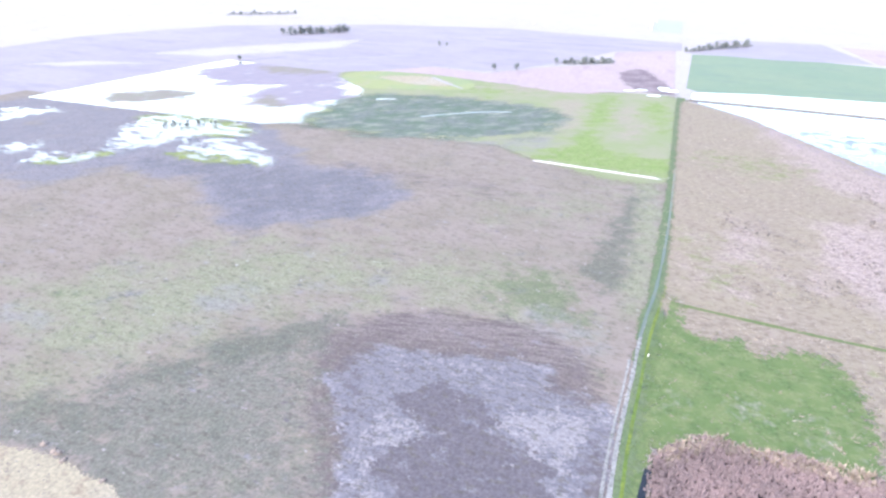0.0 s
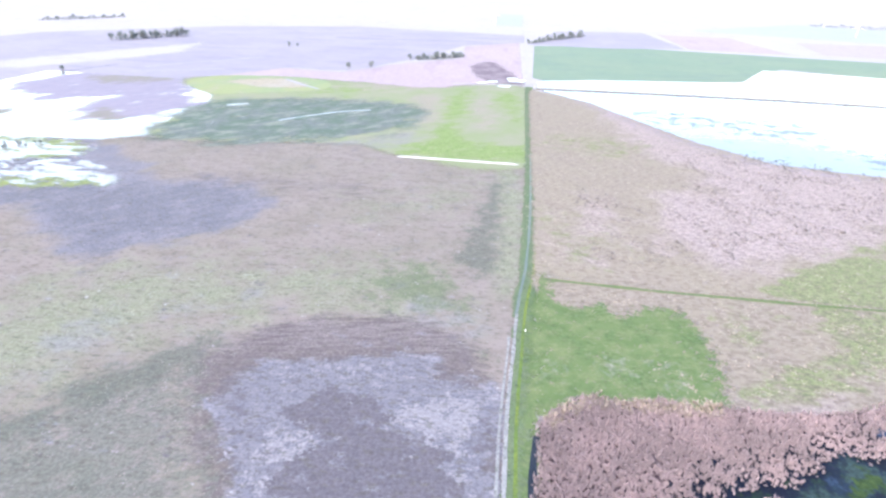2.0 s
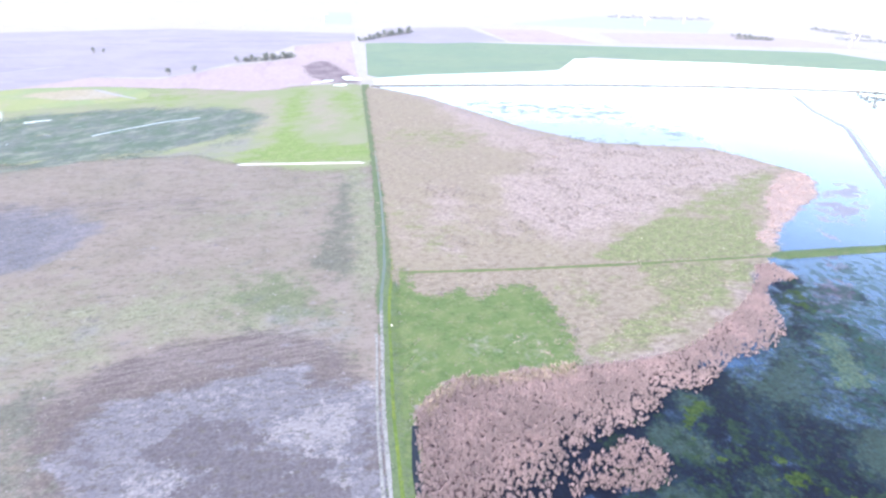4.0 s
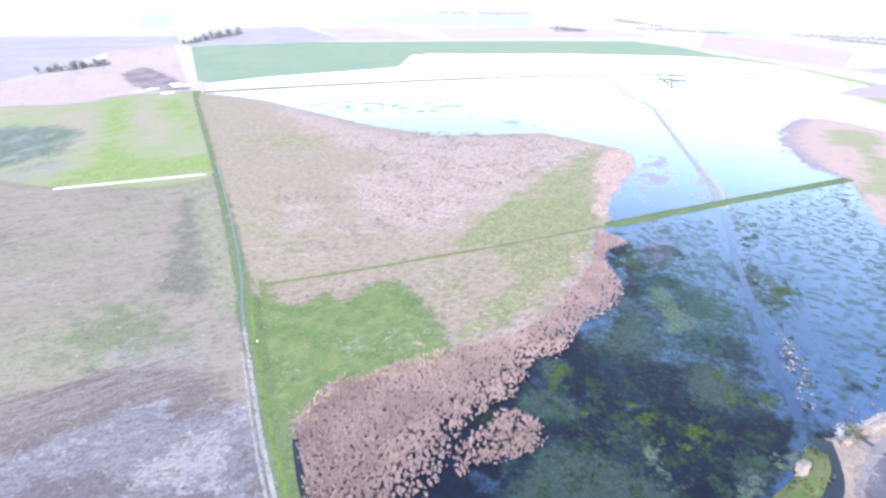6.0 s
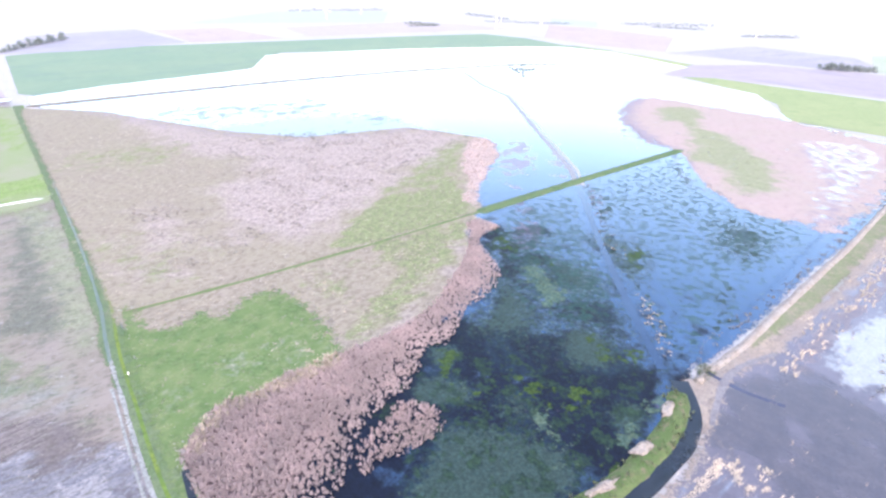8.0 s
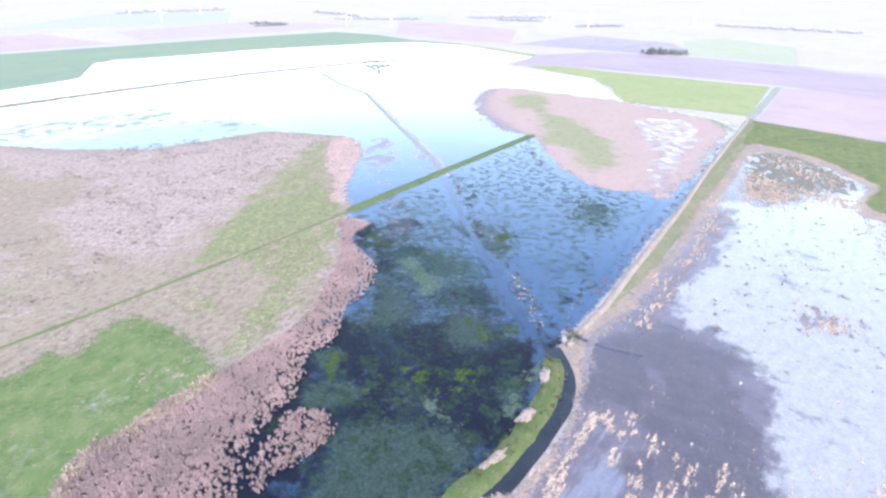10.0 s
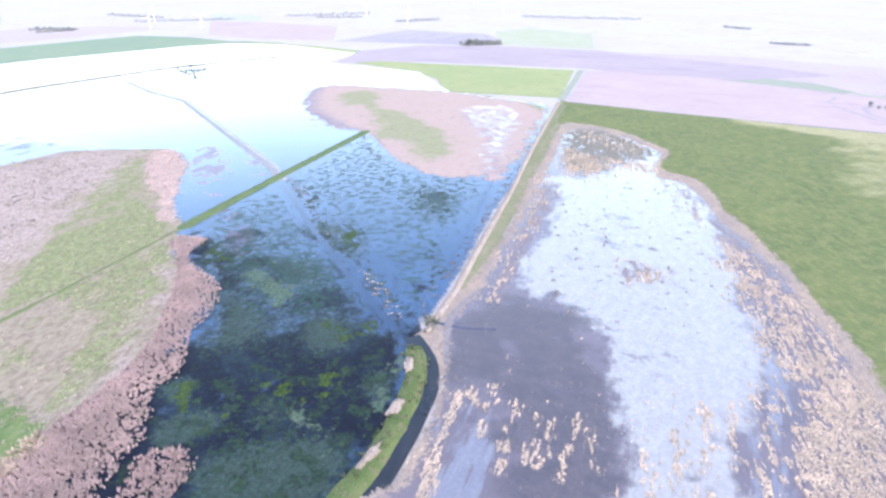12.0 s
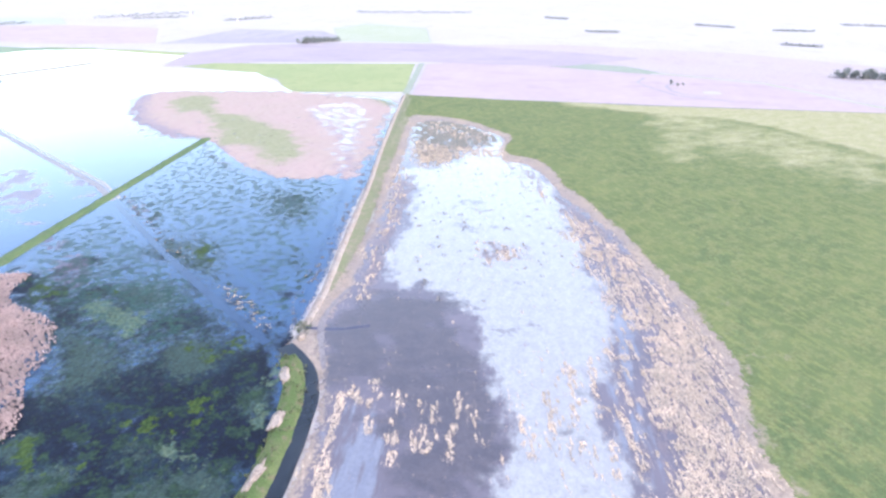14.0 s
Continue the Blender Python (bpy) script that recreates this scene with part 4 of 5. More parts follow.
zones(meadow, "pink", [([(40, -50), (70, -38), (100, -18), (116, -6), (124, -14), (100, -38), (60, -56)], 6, 0.5)])
zones(meadow, "green", [([(76, 0), (94, -2), (119, -5), (103, -24), (87, -33), (70, -42), (55, -49), (47, -49), (42, -46), (55, -35), (74, -24)], 5, 0.70), ([(40, -16), (66, -3), (74, -3), (73, -18), (50, -31)], 9, 0.40)])
zones(meadow, "rim", [])
field("reed_litter", belt, "reed_root", "reed litter at the water's edge, darkened for the gaps between reeds", 1.5, "litter")
field("reed_edge", [(190, 76), (202, 72), (186, 49), (164, 32), (145, 17), (132, 4), (130, 10), (146, 25), (161, 47)], "island", "pink reeds along the water's edge", 3, "reeds")
lush = field("lush_patch", [(1, 3), (4, -13), (10, -15), (18, -12), (21, -18), (30, -12), (39, -13), (42, -29), (41, -45), (37, -54), (28, -52), (24, -51), (17, -53), (9, -52), (3, -56), (-2, -62), (-3, -75), (-3, -130), (-5, -130), (-5, -60), (-3, -20)],
      "lush", "lush bright green grass beside the lane", 2.6, "grass", cell=1.6)
zones(lush, "lush", [([(-12, 10), (50, 10), (50, -140), (-12, -140)], 2, 0.46)])
zones(lush, "wear", [([(12, -38), (19, -36), (21, -43), (14, -45)], 4, 0.55), ([(24, -38), (34, -38), (36, -48), (28, -50)], 5, 0.4), ([(0, -40), (5, -40), (5, -48), (0, -50)], 3, 0.42)])
band("reed_ditch", [(-2.5, -66), (-3.6, -75), (-3.4, -90), (-2.5, -104)], 1.5, M["ditch"], "dark wet gap between reeds and grass", "ditch", 0.4)
band("meadow_path", [(0, 0), (34, -2), (75, -3), (130, -3)], 1.7, M["path"], "mown green path over the meadow", "path", 0.3)
ridge("dike", [(127, -3), (190, -2), (275, -2)], [(-3.0, 0.0), (-1.5, 0.9), (0, 1.1), (1.5, 0.9), (3.0, 0.0)], M["dike"], "straight green earth dike across the water", "dike", 2)
ridge("causeway", [(4, 303), (90, 303), (185, 300), (293, 289), (401, 265), (500, 215)], [(-1.8, 0.0), (-1.0, 0.9), (1.0, 0.9), (1.8, 0.0)], M["causeway"], "low drowned fence bank in the flood water", "bank", 4)
island = field("island", [(349, 88), (379, 91), (387, 83), (393, 40), (398, -5), (388, -47), (382, -72), (362, -88), (305, -92), (263, -96), (240, -94), (220, -96), (225, -87), (217, -76), (216, -64), (224, -53), (229, -42), (234, -29), (268, -6), (273, 2), (277, 22), (303, 56)],
               "island", "pink dry reed island with green grass and broken water, glints painted pale", 7, "island", cell=2.5)
zones(island, "all", [([(200, 110), (400, 110), (400, -110), (200, -110)], 2, 0.42)])
zones(island, "mauve", [([(346, 93), (381, 93), (321, 60), (288, 23), (272, -2), (272, 22), (302, 58)], 6, 0.8), ([(268, -6), (234, -29), (229, -42), (240, -33), (261, -17)], 4, 0.7), ([(342, -35), (350, -73), (279, -86), (221, -96), (226, -86), (280, -68)], 6, 0.5)])
zones(island, "green", [([(353, 63), (373, 59), (369, 39), (328, 17), (328, 3), (308, -22), (290, -41), (270, -56), (250, -62), (239, -57), (244, -44), (265, -28), (262, -18), (266, -9), (287, -1), (330, 30), (326, 42)], 7, 0.90), ([(391, -64), (398, -91), (379, -92), (361, -88), (374, -74)], 4, 0.8)])
zones(island, "pool", [([(349, -30), (370, -56), (343, -77), (288, -84), (249, -90), (227, -88), (270, -71), (311, -52)], 6, 0.46), ([(362, -88), (306, -93), (263, -96), (240, -95), (221, -97), (222, -100), (255, -100), (304, -97), (356, -92)], 3, 0.62), ([(252, -4), (236, -27), (227, -30), (241, -10)], 3, 0.5)])
weeds = field("weedy_water", [(-2, -92), (10, -84), (20, -76), (28, -69), (40, -63), (54, -59), (66, -54), (83, -45), (100, -35), (112, -14), (130, -7), (186, -3), (272, -3), (232, -40), (216, -64), (219, -94), (137, -104), (104, -108), (85, -114), (60, -120), (2, -126)],
              "weedy", "dark blue water with mats of green weed and pale algae", 3.0, "water weed", cell=2.2, smooth=False)
zones(weeds, "navy", [([(-8, -58), (14, -66), (40, -58), (66, -52), (84, -62), (90, -84), (98, -104), (92, -111), (60, -121), (0, -130)], 6, 1.0), ([(117, -19), (135, -30), (124, -72), (116, -100), (103, -112), (94, -111), (66, -64), (86, -44)], 18, 0.60), ([(9, -72), (26, -62), (47, -57), (66, -55), (81, -58), (76, -71), (79, -83), (83, -94), (98, -108), (81, -114), (66, -117), (46, -118), (35, -116)], 10, 1.0), ([(101, -35), (106, -63), (97, -85), (108, -104), (102, -110), (89, -112), (60, -63), (81, -48)], 14, 0.62), ([(60, -62), (118, -29), (126, -16), (116, -18), (74, -48)], 4, 0.7)])
zones(weeds, "mauve", [([(135, -16), (137, -29), (122, -41), (116, -36), (125, -24)], 4, 0.66), ([(150, 0), (150, -10), (140, -18), (139, -11)], 4, 0.6), ([(126, -11), (126, -16), (120, -16)], 2, 0.6), ([(187, -6), (180, -22), (167, -34), (167, -28)], 3, 0.58), ([(272, -2), (234, -33), (223, -54), (217, -54), (238, -21)], 4, 0.55)])
zones(weeds, "haze", [([(96, -34), (135, -30), (127, -70), (108, -104), (89, -111), (79, -94), (63, -68)], 18, 0.44), ([(46, -72), (51, -71), (57, -78), (57, -83), (53, -85), (48, -82), (43, -77)], 3, 0.78), ([(58, -62), (65, -66), (63, -71), (56, -73), (54, -66)], 3, 0.72), ([(42, -86), (50, -90), (56, -98), (60, -107), (58, -113), (52, -115), (46, -115), (35, -116), (25, -99), (38, -90)], 5, 0.8), ([(96, -40), (102, -48), (99, -65), (91, -75), (80, -77), (69, -65), (71, -58), (84, -53)], 9, 0.64), ([(93, -78), (100, -83), (96, -92), (88, -96), (81, -90), (84, -84)], 5, 0.8), ([(120, -42), (130, -57), (124, -73), (105, -76), (104, -60)], 9, 0.58), ([(198, -66), (201, -83), (177, -92), (172, -83), (180, -72)], 7, 0.5), ([(77, -103), (83, -106), (83, -111), (71, -114), (72, -108)], 4, 0.72), ([(146, -38), (157, -56), (140, -75), (126, -75), (134, -56)], 7, 0.52), ([(61, -84), (69, -91), (59, -100), (53, -91)], 4, 0.5)])
zones(weeds, "fleck", [([(179, -7), (207, -6), (267, -5), (222, -54), (222, -90), (150, -100), (112, -110), (103, -106), (130, -81), (157, -46)], 8, 0.46), ([(134, -8), (173, -12), (146, -48), (116, -81), (92, -77), (102, -43)], 8, 0.50)])
zones(weeds, "mat", [([(29, -81), (50, -70), (74, -72), (87, -99), (89, -111), (46, -118)], 6, 0.4), ([(184, -16), (178, -32), (150, -55), (130, -81), (110, -101), (106, -100), (134, -65), (158, -37)], 4, 0.44), ([(203, -60), (205, -84), (175, -95), (168, -80)], 6, 0.32), ([(152, -54), (155, -67), (138, -72), (138, -64)], 4, 0.44), ([(124, -12), (127, -26), (113, -38), (99, -39)], 5, 0.5), ([(150, -91), (152, -95), (124, -107), (122, -104)], 3, 0.5), ([(138, -103), (141, -108), (119, -110), (116, -108)], 3, 0.55)])
zones(weeds, "pale", [([(114, -44), (109, -62), (104, -69), (96, -68), (101, -59), (106, -49)], 3, 0.74), ([(62, -95), (67, -96), (62, -100), (62, -104), (62, -108), (59, -110), (59, -104), (58, -99)], 2, 0.74), ([(86, -108), (94, -110), (85, -114), (80, -111)], 1.5, 0.66), ([(74, -109), (78, -112), (70, -115), (66, -113)], 1.5, 0.58), ([(62, -106), (60, -110), (55, -113), (57, -109)], 2, 0.6), ([(129, -80), (121, -89), (117, -88), (124, -79)], 3, 0.5), ([(117, -107), (125, -108), (208, -95), (213, -96), (119, -111), (109, -111)], 2.5, 0.44), ([(57, -78), (58, -83), (52, -85), (52, -80)], 3, 0.42)])
zones(weeds, "lime", [([(60, -63), (64, -68), (59, -73), (54, -74), (57, -68)], 2.5, 0.68), ([(54, -77), (57, -83), (52, -84), (51, -79)], 2.5, 0.58), ([(70, -83), (71, -90), (67, -95), (69, -99), (74, -94), (79, -97), (74, -102), (68, -101), (65, -96), (64, -89)], 3, 0.68), ([(64, -114), (71, -119), (62, -119), (60, -112)], 2.5, 0.66), ([(149, -56), (151, -67), (140, -69), (140, -63)], 4, 0.6), ([(117, -42), (118, -48), (112, -49)], 4, 0.62), ([(94, -84), (101, -97), (97, -103), (89, -94)], 3, 0.52), ([(120, -24), (120, -33), (112, -37), (111, -31)], 3, 0.55), ([(145, -95), (148, -96), (133, -102), (132, -100)], 3, 0.5)])
drain_upper = [(335.9, 256.4), (307.7, 196.9), (294.0, 152.3), (239.3, 71.4), (199.9, 11.6), (183.8, -6.1)]
drain_lower = [(181.4, -8.8), (162.0, -30.1), (144.5, -49.2), (123.6, -73.2), (112.6, -86.4), (104.3, -96.5), (98.6, -103.8)]
band("drain_bank", drain_upper, 3.4, M["dim"], "low drowned bank of the drain", "bank", 0.3, 3)
band("drain_bank", [(x + 2.4, y - 1.5) for x, y in drain_upper], 1.6, M["creek"], "pale line along the drain", "bank", 0.4, 4)
band("drain", drain_lower, 2.8, M["channel"], "straight open drain through the marsh", "drain", 0.15)
# ---- eastern bund and channel ----
field("dam_foot", [(149, -109), (127, -111), (109, -111), (101, -110), (99, -109), (92, -117), (83, -122), (90, -121), (102, -117), (112, -116), (126, -118), (142, -120), (163, -117), (167, -112)], "margin", "trampled tan mud at the foot of the dam", 1.5, "bank")
field("bund_foot", [(403, -90), (345, -93), (273, -98), (214, -104), (172, -108), (144, -110), (124, -112), (126, -113), (142, -114), (163, -114), (183, -113), (204, -112), (236, -110), (270, -109), (315, -106), (354, -104), (393, -101)], "bund_grass", "rough green grass along the foot of the bund", 1.2, "grass", smooth=False)
ridge("bund", [(396.5, -90.2), (339.2, -93.9), (268.8, -99.3), (211.1, -105.0), (170.4, -107.7), (148.0, -109.3), (126.3, -111.1), (114.0, -111.3), (106.3, -111.2)], [(-1.5, 0.0), (-0.8, 0.5), (0, 0.75), (0.7, 0.5), (1.5, 0.0)], M["soil"], "bare pale earth bund beside the pond", "bund", 6)
ridge("bund_slope", [(391.4, -95.1), (324.4, -99.3), (262.7, -103.4), (212.5, -107.6), (176.6, -110.0), (157.5, -110.9), (139.3, -112.0), (127.1, -112.7)], [(-3.6, 0.0), (-1.6, 0.45), (1.6, 0.3), (3.6, 0.0)], M["bund_turf"], "green grassy side of the bund", "bund", 8, ends=(1.0, 0.12))
ridge("channel_bank", [(94.8, -110.2), (89.9, -113.8), (82.1, -116.6), (74.1, -118.0), (65.4, -118.7), (58.3, -118.6), (52.9, -118.1), (42.9, -116.5)], [(-3.0, 0.0), (-1.7, 0.7), (0, 0.9), (1.7, 0.6), (3.0, 0.0)], M["bank"],
      "green bank of the curved channel", "bank", 10)
band("channel", [(97.9, -108.7), (93.6, -113.6), (87.7, -118.1), (81.1, -120.6), (73.3, -121.7), (65.4, -122.0), (58.0, -121.9), (52.7, -121.8), (42.7, -121.4)], 4.4, M["ditch"], "dark water in the curved channel", "channel", 0.2)
field("shoulder", [(107, -112), (102, -116), (91, -121), (79, -124), (66, -125), (55, -125), (43, -124), (43, -127), (54, -128), (65, -128), (76, -126), (89, -123), (102, -118), (112, -115)], "margin", "tan muddy shoulder beside the channel", 1.5, "bank")
crop = field("crop_field", [(398, -93), (391, -165), (385, -279), (380, -640), (-60, -640), (-60, -200), (50, -200), (100, -190), (200, -170), (290, -130), (339, -100)],
             "crop", "green winter crop field beside the pond, yellowing along its far side", 2, smooth=False, cell=5)
zones(crop, "crop", [([(-200, 0), (500, 0), (500, -800), (-200, -800)], 2, 0.42)])
zones(crop, "ripe", [([(392, -200), (398, -282), (385, -456), (269, -380), (288, -355), (317, -338), (355, -305), (366, -256)], 9, 1.5), ([(366, -256), (355, -305), (288, -355), (240, -330), (266, -288), (301, -257)], 20, 0.56), ([(366, -256), (364, -294), (272, -266), (270, -244)], 10, 0.5)])
zones(crop, "bare", [([(109, -227), (110, -231), (106, -233), (103, -230)], 1.2, 0.75), ([(134, -226), (135, -229), (130, -227)], 1.2, 0.7), ([(214, -253), (213, -256), (209, -253)], 2, 0.7), ([(138, -216), (124, -219), (107, -222), (94, -220), (85, -218), (68, -218), (64, -221), (62, -220), (64, -216), (76, -214), (96, -219), (107, -220), (121, -216)], 2.2, 0.72)])
pond_line = [(328, -104), (339, -106), (338, -123), (329, -141), (314, -155), (301, -166), (290, -166), (277, -163), (265, -165), (261, -175), (253, -182), (237, -187), (220, -190), (208, -197), (189, -202), (181, -206), (161, -210), (150, -213), (136, -217), (124, -218), (115, -219), (107, -221), (96, -220), (85, -217), (76, -216), (68, -217), (63, -217), (51, -217), (41, -123), (54, -125), (65, -125), (78, -124), (89, -121), (102, -116), (112, -115), (124, -115), (142, -115), (163, -115), (178, -114), (200, -112), (228, -109), (262, -108), (299, -105)]
field("pond_margin", pond_line, "margin", "tan reedy margin of the pond", 2.5, "margin", cell=2.5)
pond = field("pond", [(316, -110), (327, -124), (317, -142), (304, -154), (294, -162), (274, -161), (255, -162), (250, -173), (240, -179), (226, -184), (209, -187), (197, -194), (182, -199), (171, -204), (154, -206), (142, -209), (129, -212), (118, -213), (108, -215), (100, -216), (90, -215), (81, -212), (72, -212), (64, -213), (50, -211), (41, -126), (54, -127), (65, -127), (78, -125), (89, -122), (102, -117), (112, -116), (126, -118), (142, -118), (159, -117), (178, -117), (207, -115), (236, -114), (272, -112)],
             "pond", "pale shallow pond with sky glare painted into its open water, mauve and muddy along its sides", 4, "water", cell=2.2)
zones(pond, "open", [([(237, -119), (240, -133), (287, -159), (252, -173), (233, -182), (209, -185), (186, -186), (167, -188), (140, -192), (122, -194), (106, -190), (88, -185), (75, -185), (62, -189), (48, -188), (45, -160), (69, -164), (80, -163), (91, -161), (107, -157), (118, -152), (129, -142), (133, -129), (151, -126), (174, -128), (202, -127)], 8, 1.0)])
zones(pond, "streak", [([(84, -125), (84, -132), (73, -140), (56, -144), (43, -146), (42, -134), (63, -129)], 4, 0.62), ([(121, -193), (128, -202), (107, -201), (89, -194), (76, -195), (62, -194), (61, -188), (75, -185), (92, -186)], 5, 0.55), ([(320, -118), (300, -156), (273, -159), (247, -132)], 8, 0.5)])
zones(pond, "mud", [([(209, -185), (197, -194), (171, -204), (142, -209), (118, -213), (100, -216), (81, -212), (64, -213), (50, -211), (48, -191), (70, -197), (86, -196), (107, -201), (128, -199), (151, -194), (181, -188)], 5, 0.83), ([(214, -114), (229, -123), (196, -125), (169, -125), (143, -126), (126, -127), (122, -123), (139, -119), (159, -118), (183, -117)], 3, 0.72), ([(163, -154), (165, -169), (152, -172), (147, -161), (152, -156)], 5, 0.55), ([(255, -165), (236, -180), (212, -185), (208, -179), (221, -172)], 6, 0.55)])
zones(pond, "dark", [([(129, -130), (128, -142), (118, -151), (106, -157), (91, -160), (80, -163), (69, -164), (62, -160), (58, -144), (68, -142), (81, -140), (87, -132), (83, -123), (98, -119), (112, -119), (118, -124)], 6, 0.92), ([(83, -138), (88, -161), (65, -163), (49, -158), (43, -146), (64, -142)], 8, 0.80), ([(198, -147), (193, -155), (185, -154), (184, -146)], 6, 0.40), ([(181, -144), (178, -157), (171, -155), (174, -144)], 6, 0.40)])
zones(pond, "tan", [([(325, -110), (332, -130), (304, -155), (284, -160), (268, -145), (247, -135), (250, -120), (283, -112)], 8, 0.72)])
band("inlet", [(106.4, -111.1), (106.0, -114.3), (106.0, -118.9), (107.3, -123.2), (109.1, -128.1)], 1.3, M["dim_wet"], "narrow dark inlet from the bund into the pond", "inlet", 0.5)
band("silt_edge", [(127.4, -117.8), (120.9, -116.1), (115.3, -114.7), (109.2, -114.6), (102.2, -116.6), (95.4, -119.0), (90.1, -121.2)], 1.7, M["silt"], "pale silt along the edge of the pond", "silt", 0.7)

# ---- reeds and tufts ----
p, d = scattered("belt", belt, 15.0, 1)
g = np.array([noise.noise((x / 0.8, y / 0.8, 0)) + 0.35 * noise.noise((x / 2.6, y / 2.6, 5)) for x, y in p])
keep = g > np.where(d < 4, -0.19, -0.27) + 0.38 * np.clip((-p[:, 1] + 0.45 * p[:, 0] - 76) / 20, 0, 1)
p = p[keep]
rng = np.random.default_rng(5)
clumps("reed_bed", p, rng.uniform(0.30, 0.55, len(p)), rng.uniform(0.5, 1.4, len(p)), M["reed"], "dense bed of dry pinkish reeds with dark gaps", "reeds", 8, 0.85, 0.26, 2)
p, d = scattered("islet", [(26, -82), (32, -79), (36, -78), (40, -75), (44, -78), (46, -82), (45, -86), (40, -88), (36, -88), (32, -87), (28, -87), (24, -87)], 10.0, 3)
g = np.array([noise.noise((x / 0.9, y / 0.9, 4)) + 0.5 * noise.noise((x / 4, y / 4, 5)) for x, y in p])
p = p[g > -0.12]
clumps("reed_islet", p, rng.uniform(0.32, 0.6, len(p)), rng.uniform(0.6, 1.3, len(p)), M["reed_shaded"], "small islet of reeds in the water, painted in a shaded tone", "reeds", 8, 0.85, 0.26, 4)


def patchy(p, size, least, seed):
    """Keeps the places where a noise of that size is high."""
    g = np.array([noise.noise((x / size, y / size, seed)) for x, y in p])
    return p[g > least]


p, d = scattered("meadow", [(4, 6), (3, 130), (4, 200), (60, 200), (90, 165), (120, 133), (178, 120), (200, 77), (183, 52), (140, 20), (125, 0)], 0.42, 21)
p = patchy(p, 5, -0.05, 3)
clumps("meadow_tufts", p, rng.uniform(0.5, 1.1, len(p)), rng.uniform(0.2, 0.4, len(p)), M["tuft"], "pale tufts of dry meadow grass", "grass tufts", 6, 1.1, 0.4, 22)
p, d = scattered("meadow", [(2, -3), (60, -5), (118, -8), (100, -24), (70, -42), (40, -52), (43, -30), (39, -13), (21, -17), (6, -14)], 0.8, 23)
p = patchy(p, 4, -0.05, 5)
clumps("meadow_tufts", p, rng.uniform(0.4, 0.9, len(p)), rng.uniform(0.2, 0.45, len(p)), M["tuft"], "pale tufts of dry meadow grass", "grass tufts", 6, 1.1, 0.4, 24)
p, d = scattered("edge", [(190, 76), (202, 72), (186, 49), (164, 32), (145, 17), (132, 4), (130, 10), (146, 25), (161, 47)], 1.6, 61)
p = patchy(p, 2.0, -0.1, 9)
clumps("edge_reeds", p, rng.uniform(0.6, 1.1, len(p)), rng.uniform(0.3, 0.7, len(p)), M["reed_pale"], "dry pink reeds along the water's edge", "reeds", 10, 0.9, 0.3, 62)
p, d = scattered("flecks", [(50, 60), (90, 150), (180, 116), (195, 85), (140, 62), (95, 34), (60, 20), (20, 20), (20, 90)], 0.38, 63)
p = patchy(p, 12, 0.0, 4)
clumps("meadow_flecks", p, rng.uniform(0.6, 1.2, len(p)), rng.uniform(0.3, 0.6, len(p)), M["brush"], "dull brown tufts in the dry meadow", "grass tufts", 6, 0.9, 0.4, 64)
p, d = scattered("pasture", [(-140, -108), (-150, -40), (-90, 10), (-40, 20), (-12, 20), (-12, -50), (-60, -42), (-75, -55), (-62, -84), (-48, -112)], 0.35, 25)
p = patchy(p, 6, -0.05, 8)
clumps("pasture_tufts", p, rng.uniform(0.5, 1.2, len(p)), rng.uniform(0.1, 0.25, len(p)), M["brush"], "low brown tussocks in the pasture", "grass tufts", 6, 1.1, 0.4, 26)

# flooded stubble in broken rows along the pond
p, d = scattered("pond", pond_line, 14.0, 31)
p = p[p[:, 0] > 40]
row = np.array([0.50 * noise.noise(((x + 0.12 * y) / 11, (y - 0.12 * x) / 1.6, 3)) + 0.30 * noise.noise((x / 9, y / 7, 9)) + 0.85 * noise.noise(((x + 0.12 * y) / 2.6, (y - 0.12 * x) / 0.7, 5)) for x, y in p])


def area(corners, soft, most):
    return most * np.clip((inside(p, rounded(corners)) + soft) / (2 * soft), 0, 1)


def line_of(a, b, wide, most):
    """Weight along one drowned row of straw."""
    a, b = np.array(a, float), np.array(b, float)
    f = np.clip(((p - a) @ (b - a)) / ((b - a) @ (b - a)), 0, 1)
    return most * np.exp(-(np.hypot(*(p - a - f[:, None] * (b - a)).T) / wide) ** 2)


want = [area([(124, -204), (124, -212), (109, -217), (96, -216), (84, -214), (73, -214), (63, -214), (51, -215), (48, -190), (61, -193), (73, -198), (82, -196), (91, -195), (107, -199)], 4, 0.98),
        area([(194, -185), (180, -198), (149, -210), (124, -213), (112, -199), (121, -193), (143, -190), (166, -185)], 5, 0.72),
        area([(111, -191), (112, -200), (89, -194), (76, -196), (62, -194), (61, -189), (81, -188)], 4, 0.62),
        area([(288, -112), (275, -135), (276, -160), (255, -165), (258, -148), (239, -133), (245, -120)], 6, 0.72),
        area([(326, -117), (309, -152), (282, -150), (296, -124)], 6, 0.5),
        area([(236, -110), (237, -120), (196, -124), (159, -124), (126, -125), (118, -121), (139, -119), (173, -117)], 3, 0.5),
        area([(161, -153), (163, -171), (150, -172), (147, -158)], 5, 0.52),
        area([(255, -165), (212, -185), (202, -179), (224, -170)], 5, 0.42),
        area([(97, -170), (99, -190), (72, -185), (63, -186), (67, -168)], 6, 0.36)]
